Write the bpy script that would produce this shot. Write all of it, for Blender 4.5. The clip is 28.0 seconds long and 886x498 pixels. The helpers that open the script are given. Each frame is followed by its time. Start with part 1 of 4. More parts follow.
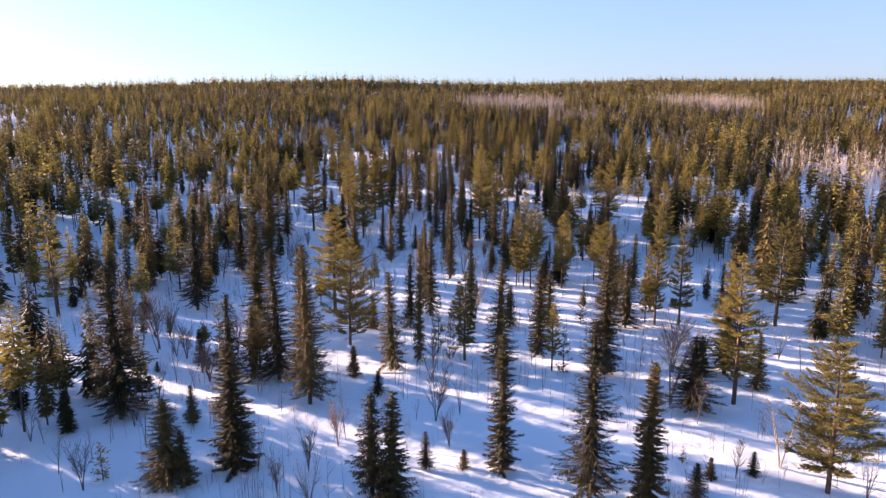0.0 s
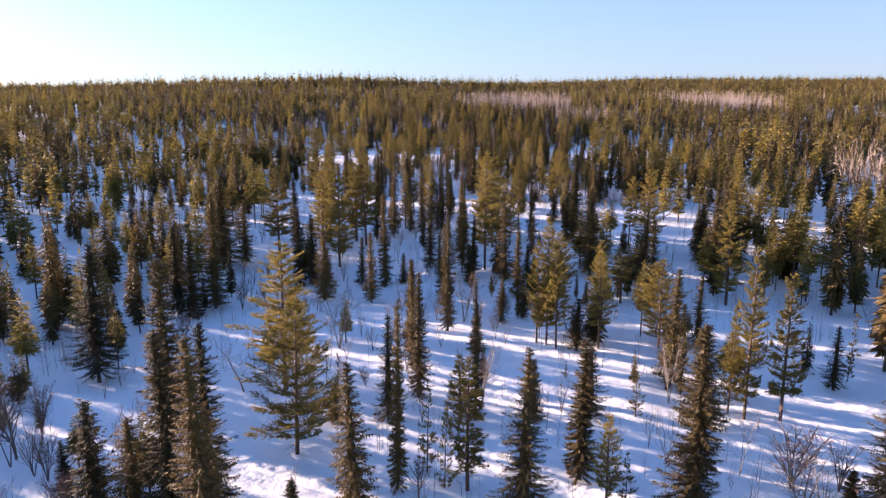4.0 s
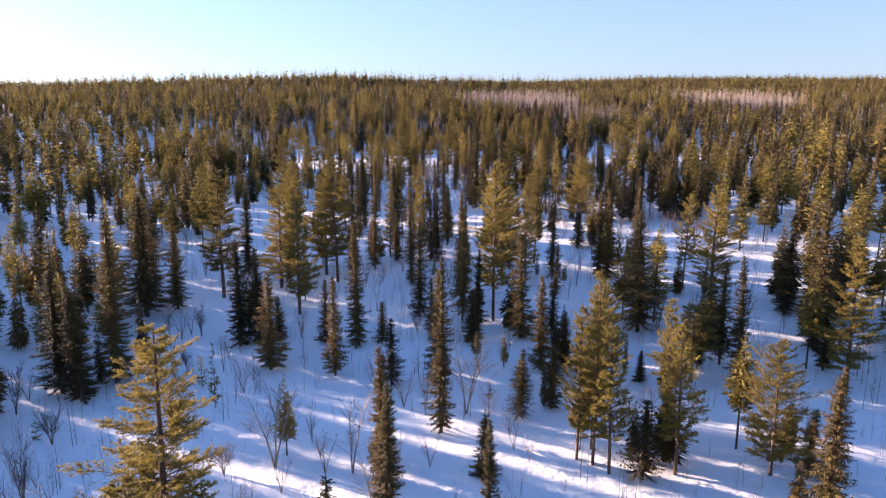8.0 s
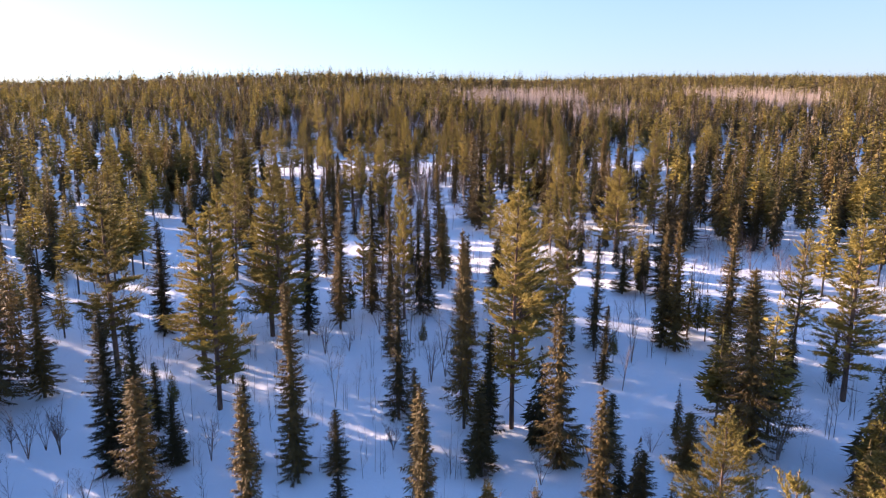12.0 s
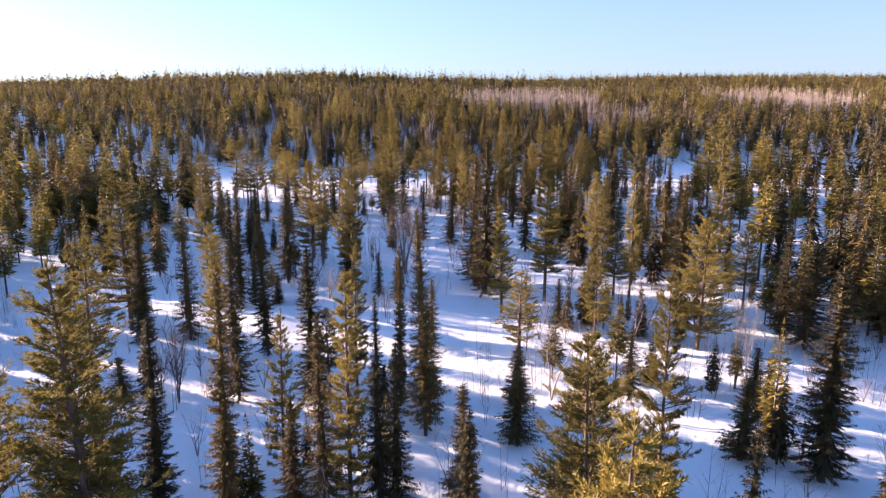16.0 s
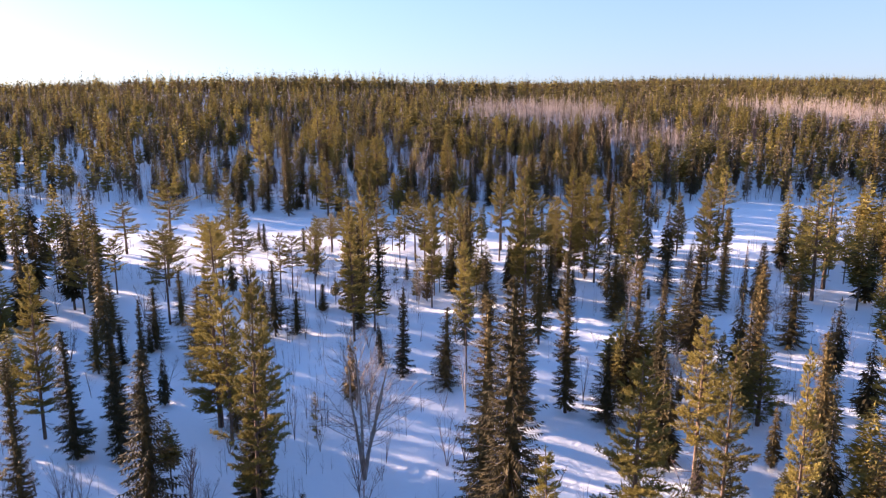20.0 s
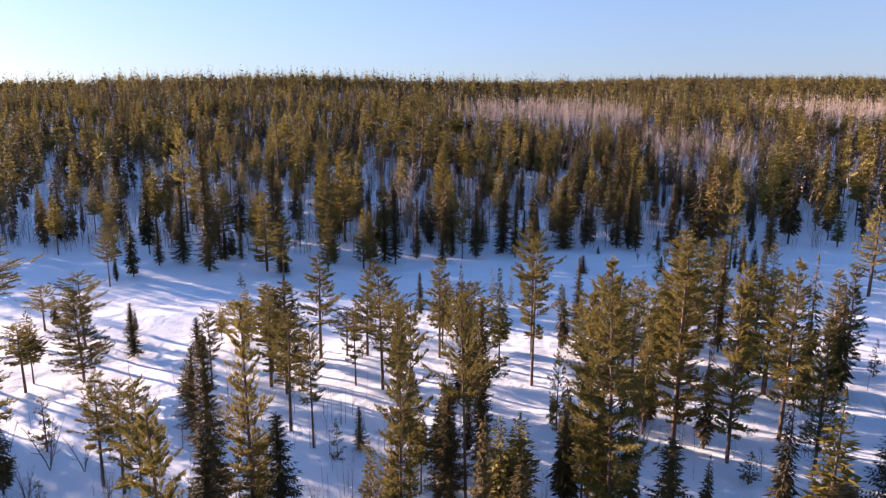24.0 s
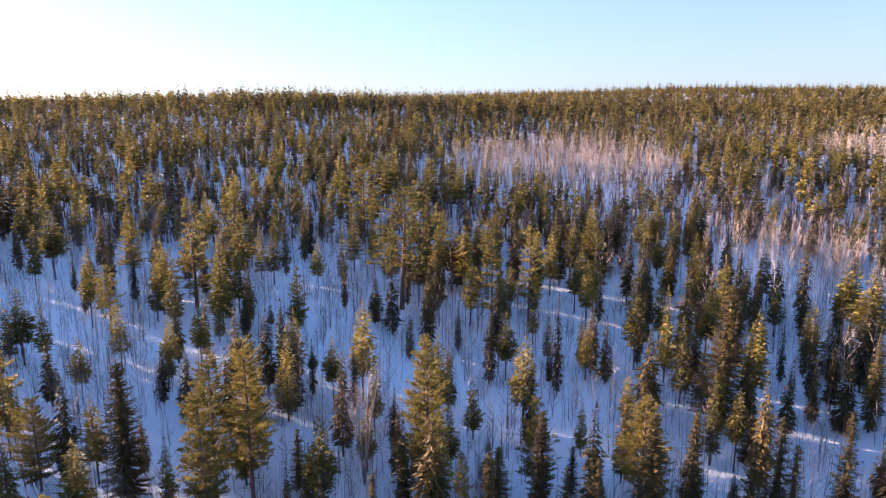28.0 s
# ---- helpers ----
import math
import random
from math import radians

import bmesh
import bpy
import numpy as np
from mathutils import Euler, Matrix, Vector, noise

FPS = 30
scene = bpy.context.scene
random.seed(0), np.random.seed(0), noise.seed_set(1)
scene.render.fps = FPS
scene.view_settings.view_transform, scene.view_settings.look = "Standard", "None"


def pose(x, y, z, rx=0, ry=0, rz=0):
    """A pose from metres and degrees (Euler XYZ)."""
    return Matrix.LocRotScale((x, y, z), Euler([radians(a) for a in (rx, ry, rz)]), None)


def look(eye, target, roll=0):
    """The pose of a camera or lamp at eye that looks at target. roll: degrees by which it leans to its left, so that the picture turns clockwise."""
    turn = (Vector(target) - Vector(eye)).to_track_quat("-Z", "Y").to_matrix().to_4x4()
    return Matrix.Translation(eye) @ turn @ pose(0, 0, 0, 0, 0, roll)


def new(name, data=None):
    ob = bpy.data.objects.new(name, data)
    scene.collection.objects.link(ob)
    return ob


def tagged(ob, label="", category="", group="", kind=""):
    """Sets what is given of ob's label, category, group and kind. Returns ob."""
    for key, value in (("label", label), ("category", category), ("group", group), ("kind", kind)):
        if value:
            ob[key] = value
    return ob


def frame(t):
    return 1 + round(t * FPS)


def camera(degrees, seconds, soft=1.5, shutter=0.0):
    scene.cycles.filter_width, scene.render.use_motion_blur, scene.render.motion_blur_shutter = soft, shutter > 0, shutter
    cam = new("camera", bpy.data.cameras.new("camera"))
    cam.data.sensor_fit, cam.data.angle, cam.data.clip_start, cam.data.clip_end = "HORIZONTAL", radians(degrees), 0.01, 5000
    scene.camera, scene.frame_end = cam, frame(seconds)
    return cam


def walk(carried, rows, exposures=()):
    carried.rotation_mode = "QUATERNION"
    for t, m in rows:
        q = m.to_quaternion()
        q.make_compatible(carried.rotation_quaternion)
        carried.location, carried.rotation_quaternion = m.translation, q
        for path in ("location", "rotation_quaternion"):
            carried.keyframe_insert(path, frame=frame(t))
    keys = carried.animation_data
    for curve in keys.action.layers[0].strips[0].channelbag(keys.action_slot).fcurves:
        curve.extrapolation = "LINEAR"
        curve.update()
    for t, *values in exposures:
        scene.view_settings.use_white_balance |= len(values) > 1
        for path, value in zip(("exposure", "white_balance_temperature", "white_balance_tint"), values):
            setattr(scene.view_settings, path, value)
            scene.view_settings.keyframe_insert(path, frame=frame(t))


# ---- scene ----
TILT = -11.3
cam = camera(67.6, 28.0, soft=1.2)
# seconds, x, y, z, then pitch, roll and yaw beside the steady downward tilt
ROWS = [
    (0.0, 0.00, 0.00, 18.00, 0.05, -0.00, -0.01),
    (0.5, 0.05, 3.05, 18.10, 0.03, -0.01, 0.01),
    (1.0, 0.12, 6.11, 18.17, 0.04, -0.01, 0.01),
    (1.5, 0.19, 9.15, 18.17, 0.03, 0.00, 0.01),
    (2.0, 0.27, 12.18, 18.13, 0.00, -0.00, 0.02),
    (2.5, 0.35, 15.18, 18.09, 0.06, -0.02, 0.01),
    (3.0, 0.44, 18.13, 18.04, 0.03, 0.01, 0.01),
    (3.5, 0.52, 21.04, 18.00, 0.01, 0.02, 0.01),
    (5.5, 0.84, 32.99, 17.77, 0.01, 0.02, -0.01),
    (6.0, 0.91, 35.99, 17.70, -0.02, 0.02, -0.01),
    (6.5, 0.99, 39.01, 17.66, -0.05, -0.01, -0.01),
    (7.0, 1.06, 42.04, 17.69, 0.01, -0.02, 0.01),
    (7.5, 1.14, 45.02, 17.72, 0.03, -0.01, 0.00),
    (8.0, 1.21, 47.91, 17.71, 0.01, -0.01, -0.01),
    (8.5, 1.28, 50.74, 17.67, -0.02, 0.01, -0.02),
    (9.0, 1.35, 53.59, 17.63, 0.01, -0.02, 0.00),
    (9.5, 1.40, 56.49, 17.57, -0.00, -0.04, 0.00),
    (10.0, 1.45, 59.47, 17.51, -0.04, -0.04, -0.01),
    (10.5, 1.50, 62.52, 17.49, 0.00, -0.02, -0.00),
    (11.0, 1.57, 65.64, 17.47, -0.02, 0.02, -0.01),
    (11.5, 1.68, 68.84, 17.49, -0.02, 0.05, -0.03),
    (12.0, 1.81, 72.07, 17.49, 0.00, 0.06, -0.04),
    (12.5, 1.95, 75.30, 17.44, -0.01, 0.02, -0.04),
    (14.5, 2.46, 88.99, 16.76, -0.03, -0.00, 0.00),
    (15.0, 2.58, 92.84, 17.44, -0.02, 0.02, 0.02),
    (15.5, 2.71, 96.74, 18.25, 0.04, 0.01, 0.00),
    (16.0, 2.85, 100.63, 19.15, -0.05, 0.03, 0.01),
    (16.5, 2.99, 104.52, 20.19, -0.07, 0.01, -0.00),
    (17.0, 3.14, 108.44, 21.39, -0.11, 0.01, 0.00),
    (17.5, 3.28, 112.44, 22.70, 0.00, 0.03, 0.02),
    (18.0, 3.43, 116.50, 23.88, 0.12, 0.00, -0.02),
    (18.5, 3.55, 120.58, 24.64, 0.21, -0.00, -0.02),
    (19.0, 3.62, 124.70, 24.91, 0.02, 0.01, -0.04),
    (19.5, 3.65, 128.96, 24.90, -0.09, -0.02, -0.03),
    (20.0, 3.67, 133.48, 24.90, -0.03, 0.00, 0.03),
    (20.5, 3.75, 138.25, 25.00, 0.00, -0.01, 0.06),
    (21.0, 3.89, 143.17, 25.19, 0.03, -0.02, 0.06),
    (21.5, 4.08, 148.16, 25.37, 0.02, -0.03, 0.04),
    (23.5, 4.43, 169.18, 25.52, 0.14, -0.00, -0.00),
    (24.0, 4.49, 174.74, 25.99, -0.06, -0.04, 0.01),
    (24.5, 4.56, 180.38, 26.70, -0.13, -0.03, -0.00),
    (25.0, 4.66, 186.11, 27.82, -0.12, -0.06, 0.01),
    (25.5, 4.85, 191.87, 29.36, -0.03, -0.01, 0.00),
    (26.0, 5.08, 197.66, 31.19, 0.00, 0.04, -0.01),
    (26.5, 5.30, 203.50, 33.16, 0.01, 0.02, -0.02),
    (27.0, 5.49, 209.42, 35.15, 0.04, 0.03, -0.02),
    (27.5, 5.65, 215.40, 37.10, 0.04, 0.01, -0.02),
    (28.0, 5.79, 221.40, 39.04, 0.04, -0.01, 0.00),
]
walk(cam, [(t, pose(x, y, z, 90 + TILT + pitch, roll, yaw)) for t, x, y, z, pitch, roll, yaw in ROWS],
     exposures=[(t, stops + 1.29, 5100.0, 25.5) for t, stops in ((0.0, 1.38), (8.0, 1.42), (10.0, 1.5), (12.0, 1.58), (16.0, 1.5), (20.0, 1.45), (21.0, 1.35), (23.5, 1.15), (25.0, 0.95), (26.0, 0.8), (27.0, 0.98), (28.0, 1.6))])

# ---- light: low winter sun ahead on the left, clear sky ----
SUN_EL, SUN_AZ = 8.5, 62.0  # degrees up; degrees to the left of straight ahead
world = bpy.data.worlds.new("sky")
scene.world = world
world.use_nodes = True
wn = world.node_tree
sky = wn.nodes.new("ShaderNodeTexSky")
sky.sky_type = "NISHITA"
sky.sun_disc = False
sky.sun_elevation = radians(SUN_EL)
sky.sun_rotation = radians(-SUN_AZ)
sky.altitude = 200
sky.air_density, sky.dust_density, sky.ozone_density = 1.0, 0.5, 1.9
back = wn.nodes["Background"]
back.inputs["Strength"].default_value = 0.05
up = wn.nodes.new("ShaderNodeSeparateXYZ")  # thin haze that pales the sky towards the horizon
wn.links.new(wn.nodes.new("ShaderNodeTexCoord").outputs["Generated"], up.inputs[0])
low = wn.nodes.new("ShaderNodeMapRange")
for key, value in (("From Min", 0.0), ("From Max", 0.5), ("To Min", 0.66), ("To Max", 0.0)):
    low.inputs[key].default_value = value
wn.links.new(up.outputs["Z"], low.inputs["Value"])
haze = wn.nodes.new("ShaderNodeMixRGB")
wn.links.new(low.outputs[0], haze.inputs["Fac"])
haze.inputs["Color2"].default_value = (1.72, 1.72, 1.78, 1)
wn.links.new(sky.outputs["Color"], haze.inputs["Color1"])
wn.links.new(haze.outputs["Color"], back.inputs["Color"])
sun = new("sun", bpy.data.lights.new("sun", "SUN"))
sun.data.energy = 5.0
sun.data.angle = radians(0.5)
sun.data.color = (1.0, 0.68, 0.38)
az, el = radians(SUN_AZ), radians(SUN_EL)
TO_SUN = Vector((-math.sin(az) * math.cos(el), math.cos(az) * math.cos(el), math.sin(el)))
sun.matrix_world = look(TO_SUN * 300, (0, 0, 0))


# ---- materials ----
def material(name):
    m = bpy.data.materials.new(name)
    m.use_nodes = True
    t = m.node_tree
    t.nodes.clear()
    out = t.nodes.new("ShaderNodeOutputMaterial")
    return m, t, out


def node(t, kind, **given):
    n = t.nodes.new(kind)
    for key, value in given.items():
        n.inputs[key.replace("_", " ")].default_value = value
    return n


def ramp(t, source, stops):
    r = t.nodes.new("ShaderNodeValToRGB")
    for k, (at, colour) in enumerate(stops):
        e = r.color_ramp.elements[k] if k < 2 else r.color_ramp.elements.new(at)
        e.position, e.color = at, (*colour, 1)
    t.links.new(source, r.inputs["Fac"])
    return r.outputs["Color"]


def maths(t, op, a, b):
    n = t.nodes.new("ShaderNodeMath")
    n.operation = op
    for k, v in enumerate((a, b)):
        if isinstance(v, (int, float)):
            n.inputs[k].default_value = v
        else:
            t.links.new(v, n.inputs[k])
    return n.outputs[0]


def foliage(name, stops, thin):
    """Needles: colour differs from tree to tree and from spray to spray, and some light comes through."""
    m, t, out = material(name)
    info, geo, att = t.nodes.new("ShaderNodeObjectInfo"), t.nodes.new("ShaderNodeNewGeometry"), t.nodes.new("ShaderNodeAttribute")
    att.attribute_name = "tint"
    tree = maths(t, "FRACT", maths(t, "ADD", info.outputs["Random"], att.outputs["Fac"]), 0)
    mixed = maths(t, "ADD", maths(t, "MULTIPLY", tree, 0.68), maths(t, "MULTIPLY", geo.outputs["Random Per Island"], 0.32))
    colour = ramp(t, mixed, stops)
    p = node(t, "ShaderNodeBsdfPrincipled", Roughness=0.75, Specular_IOR_Level=0.2)
    tr = t.nodes.new("ShaderNodeBsdfTranslucent")
    mix = t.nodes.new("ShaderNodeMixShader")
    mix.inputs[0].default_value = thin
    t.links.new(colour, p.inputs["Base Color"])
    t.links.new(colour, tr.inputs["Color"])
    t.links.new(p.outputs[0], mix.inputs[1])
    t.links.new(tr.outputs[0], mix.inputs[2])
    t.links.new(mix.outputs[0], out.inputs["Surface"])
    return m


def bark(name, dark, light, scale, rough=0.85):
    m, t, out = material(name)
    co = t.nodes.new("ShaderNodeTexCoord")
    n1 = node(t, "ShaderNodeTexNoise", Scale=scale, Detail=5.0, Roughness=0.65)
    mp = t.nodes.new("ShaderNodeMapping")
    mp.inputs["Scale"].default_value = (1, 1, 0.25)
    t.links.new(co.outputs["Object"], mp.inputs["Vector"])
    t.links.new(mp.outputs[0], n1.inputs["Vector"])
    colour = ramp(t, n1.outputs["Fac"], [(0.35, dark), (0.65, light)])
    p = node(t, "ShaderNodeBsdfPrincipled", Roughness=rough, Specular_IOR_Level=0.2)
    bump = node(t, "ShaderNodeBump", Strength=0.5, Distance=0.02)
    t.links.new(n1.outputs["Fac"], bump.inputs["Height"])
    t.links.new(bump.outputs[0], p.inputs["Normal"])
    t.links.new(colour, p.inputs["Base Color"])
    t.links.new(p.outputs[0], out.inputs["Surface"])
    return m


def snow_material():
    m, t, out = material("snow")
    co = t.nodes.new("ShaderNodeTexCoord")
    n1 = node(t, "ShaderNodeTexNoise", Scale=0.35, Detail=6.0, Roughness=0.55)
    n2 = node(t, "ShaderNodeTexNoise", Scale=2.6, Detail=6.0, Roughness=0.65)
    n3 = node(t, "ShaderNodeTexNoise", Scale=0.05, Detail=3.0)
    for n in (n1, n2, n3):
        t.links.new(co.outputs["Object"], n.inputs["Vector"])
    height = maths(t, "ADD", maths(t, "MULTIPLY", n1.outputs["Fac"], 1.0), maths(t, "MULTIPLY", n2.outputs["Fac"], 0.2))
    bump = node(t, "ShaderNodeBump", Strength=0.5, Distance=0.6)
    t.links.new(height, bump.inputs["Height"])
    colour = ramp(t, n3.outputs["Fac"], [(0.3, (0.86, 0.87, 0.88)), (0.7, (0.91, 0.91, 0.92))])
    p = node(t, "ShaderNodeBsdfPrincipled", Roughness=0.6, Specular_IOR_Level=0.25)
    t.links.new(colour, p.inputs["Base Color"])
    t.links.new(bump.outputs[0], p.inputs["Normal"])
    t.links.new(p.outputs[0], out.inputs["Surface"])
    return m


SNOW = snow_material()
SPRUCE = foliage("spruce_needles", [(0.0, (0.025, 0.024, 0.012)), (0.5, (0.078, 0.057, 0.019)), (1.0, (0.188, 0.125, 0.036))], 0.25)
PINE = foliage("pine_needles", [(0.0, (0.066, 0.057, 0.016)), (0.5, (0.184, 0.146, 0.032)), (1.0, (0.315, 0.243, 0.050))], 0.30)
SPRUCE_BARK = bark("spruce_bark", (0.05, 0.04, 0.032), (0.14, 0.11, 0.09), 9)
PINE_BARK = bark("pine_bark", (0.06, 0.043, 0.032), (0.19, 0.12, 0.08), 7)
BIRCH_BARK = bark("birch_bark", (0.14, 0.12, 0.10), (0.40, 0.35, 0.31), 5)
BIRCH_TWIG = bark("birch_twigs", (0.34, 0.26, 0.20), (0.58, 0.47, 0.38), 3)
TWIG = bark("bare_twigs", (0.09, 0.065, 0.055), (0.24, 0.17, 0.14), 6)

# ---- the ground ----
PROFILE_Y = [-400, 40, 66, 90, 105, 117, 135, 150, 165, 181, 200, 230, 256, 275, 296, 340, 440, 690, 900, 1200, 1500, 2500]
PROFILE_Z = [-9, -7, -6.2, -4.8, -4.2, -2.0, 0.2, 1.4, 1.8, 2.5, 3.8, 5.3, 6.4, 7.8, 10, 14.5, 23, 40, 50, 68, 60, 55]
CROSS_Y = [-400, 66, 117, 160, 260, 340]
CROSS_K = [0.02, 0.03, 0.055, 0.025, 0.012, 0.0]


def ground_z(x, y):
    """Height of the snow: a rise away from the start, a cross slope, and the wooded hill behind."""
    x, y = np.asarray(x, float), np.asarray(y, float)
    z = sum(np.interp(y + o, PROFILE_Y, PROFILE_Z) for o in (-8, 0, 8)) / 3
    z = z + np.interp(y, CROSS_Y, CROSS_K) * np.clip(x, -50, 50)
    z = z + 8 * np.exp(-((x + 130) / 170) ** 2 - ((y - 690) / 180) ** 2)
    z = z + np.clip((y - 720) / 380, 0, 1) * (0.035 * np.clip(x, -200, 330) - 4)
    return z


def spaced(lo, hi, step, reach, grow=1.13):
    """Grid lines, even between lo and hi, wider and wider outside to reach."""
    mid = list(np.arange(lo, hi + 0.01, step))
    out, s, v = [], step, hi
    while v < reach:
        s *= grow
        v += s
        out.append(v)
    out2, s, v = [], step, lo
    while v > -reach + (lo + hi) / 2:
        s *= grow
        v -= s
        out2.append(v)
    return np.array(out2[::-1] + mid + out)


def mesh_from(name, verts, faces, mat, tint=None):
    me = bpy.data.meshes.new(name)
    verts = np.asarray(verts, np.float32)
    faces = np.asarray(faces, np.int32)
    me.vertices.add(len(verts))
    me.vertices.foreach_set("co", verts.ravel())
    k = faces.shape[1]
    me.loops.add(faces.size)
    me.loops.foreach_set("vertex_index", faces.ravel())
    me.polygons.add(len(faces))
    me.polygons.foreach_set("loop_start", np.arange(0, faces.size, k, dtype=np.int32))
    if tint is not None:
        a = me.attributes.new("tint", "FLOAT", "POINT")
        a.data.foreach_set("value", np.asarray(tint, np.float32))
    me.materials.append(mat)
    me.update(calc_edges=True)
    return me


gx, gy = spaced(-75, 85, 1.2, 4500), spaced(20, 330, 1.2, 4500)
GX, GY = np.meshgrid(gx, gy)
GZ = ground_z(GX, GY)
rough = np.zeros(GX.size)
for k, (px, py) in enumerate(zip(GX.ravel(), GY.ravel())):
    if abs(px) < 110 and 0 < py < 360:
        rough[k] = 0.28 * noise.noise((px * 0.16, py * 0.16, 1.0)) + 0.13 * noise.noise((px * 0.5, py * 0.5, 4.0))
GZ = GZ + rough.reshape(GX.shape)
nx = len(gx)
quad = np.array([[j * nx + i, j * nx + i + 1, (j + 1) * nx + i + 1, (j + 1) * nx + i] for j in range(len(gy) - 1) for i in range(nx - 1)])
ground = new("ground", mesh_from("ground", np.stack([GX.ravel(), GY.ravel(), GZ.ravel()], 1), quad, SNOW))
ground.data.polygons.foreach_set("use_smooth", np.ones(len(quad), bool))
tagged(ground, "deep white snow over gently rising forest ground", "snow", kind="structure")


# ---- tree building ----
rng = np.random.default_rng(11)


def unit(v):
    return v / (np.linalg.norm(v, axis=-1, keepdims=True) + 1e-9)


class Blades:
    """Gathers small pointed sprays of needles, each a thin pointed blade."""

    def __init__(self):
        self.v, self.f, self.n = [], [], 0

    def add(self, base, way, side, length, width):
        """Arrays of bases, directions, sideways directions, lengths and widths."""
        way, side = unit(way), unit(side)
        L, W = np.asarray(length)[:, None], np.asarray(width)[:, None]
        tip = base + way * L - np.array([0, 0, 1]) * L * 0.10
        foot = base + way * L * 0.08
        v = np.stack([foot + side * W * 0.5, tip, foot - side * W * 0.5], 1).reshape(-1, 3)
        m = len(base)
        i = np.arange(m)[:, None] * 3 + self.n
        self.v.append(v)
        self.f.append(np.concatenate([i, i + 1, i + 2], 1))
        self.n += 3 * m

    def mesh(self, name, mat):
        return mesh_from(name, np.concatenate(self.v), np.concatenate(self.f), mat)


class Rods:
    """Gathers tapered stems and twigs."""

    def __init__(self, sides=5):
        self.v, self.f, self.n, self.s = [], [], 0, sides

    def add(self, pts, radii):
        pts = np.asarray(pts, float)
        s = self.s
        ring = []
        for k, p in enumerate(pts):
            d = unit(pts[min(k + 1, len(pts) - 1)] - pts[max(k - 1, 0)])
            u = unit(np.cross(d, (0.31, 0.95, 0.05)))
            w = np.cross(d, u)
            for q in range(s):
                a = 2 * math.pi * q / s
                ring.append(p + radii[k] * (math.cos(a) * u + math.sin(a) * w))
        self.v.append(np.array(ring))
        for k in range(len(pts) - 1):
            for q in range(s):
                a, b = self.n + k * s + q, self.n + k * s + (q + 1) % s
                self.f.append((a, b, b + s, a + s))
        self.n += s * len(pts)

    def join(self, other):
        self.v += other.v
        self.f += [tuple(i + self.n for i in f) for f in other.f]
        self.n += other.n

    def mesh(self, name, mat):
        return mesh_from(name, np.concatenate(self.v), np.array(self.f), mat)


def bent_stem(H, lean, steps):
    z = np.linspace(0, 1, steps)
    a, b = rng.uniform(0, 6.28, 2)
    return np.stack([lean * H * (np.sin(z * 2.2 + a) - math.sin(a)) * z, lean * H * (np.sin(z * 2.7 + b) - math.sin(b)) * z, z * H - 0.25 * (z == 0)], 1)


def stem_at(stem, z):
    return np.array([np.interp(z, stem[:, 2], stem[:, 0]), np.interp(z, stem[:, 2], stem[:, 1]), z])


def skirts(bl, stem, low, radius, tiers, spikes, overlap=2.0, jag=0.45):
    """Dense ragged tiers of boughs round the stem: each a ring of drooping points of uneven length."""
    H = 10.0
    step = (H - low) / tiers
    for k in range(tiers):
        u = k / tiers
        top = stem_at(stem, min(H, low + step * (k + overlap * rng.uniform(0.8, 1.15))))
        R = radius(u) * rng.uniform(0.85, 1.12)
        n = max(4, int(round(spikes * (1 - 0.4 * u))))
        a = rng.uniform(0, 6.28) + 6.283 * np.arange(2 * n) / (2 * n) + rng.normal(0, 0.10, 2 * n)
        r = R * np.where(np.arange(2 * n) % 2, rng.uniform(1 - jag, 1 - jag * 0.4, 2 * n), rng.uniform(0.85, 1.2, 2 * n))
        z = low + step * k + np.where(np.arange(2 * n) % 2, 0.3 * step, 0.0) + rng.normal(0, 0.25 * step, 2 * n)
        c = stem_at(stem, low + step * k)
        rim = np.stack([c[0] + np.cos(a) * r, c[1] + np.sin(a) * r, z], 1)
        nxt = np.roll(rim, -1, 0)
        v = np.stack([np.repeat(top[None], 2 * n, 0), rim, nxt], 1).reshape(-1, 3)
        i = np.arange(2 * n)[:, None] * 3 + bl.n
        bl.v.append(v)
        bl.f.append(np.concatenate([i, i + 1, i + 2], 1))
        bl.n += 6 * n


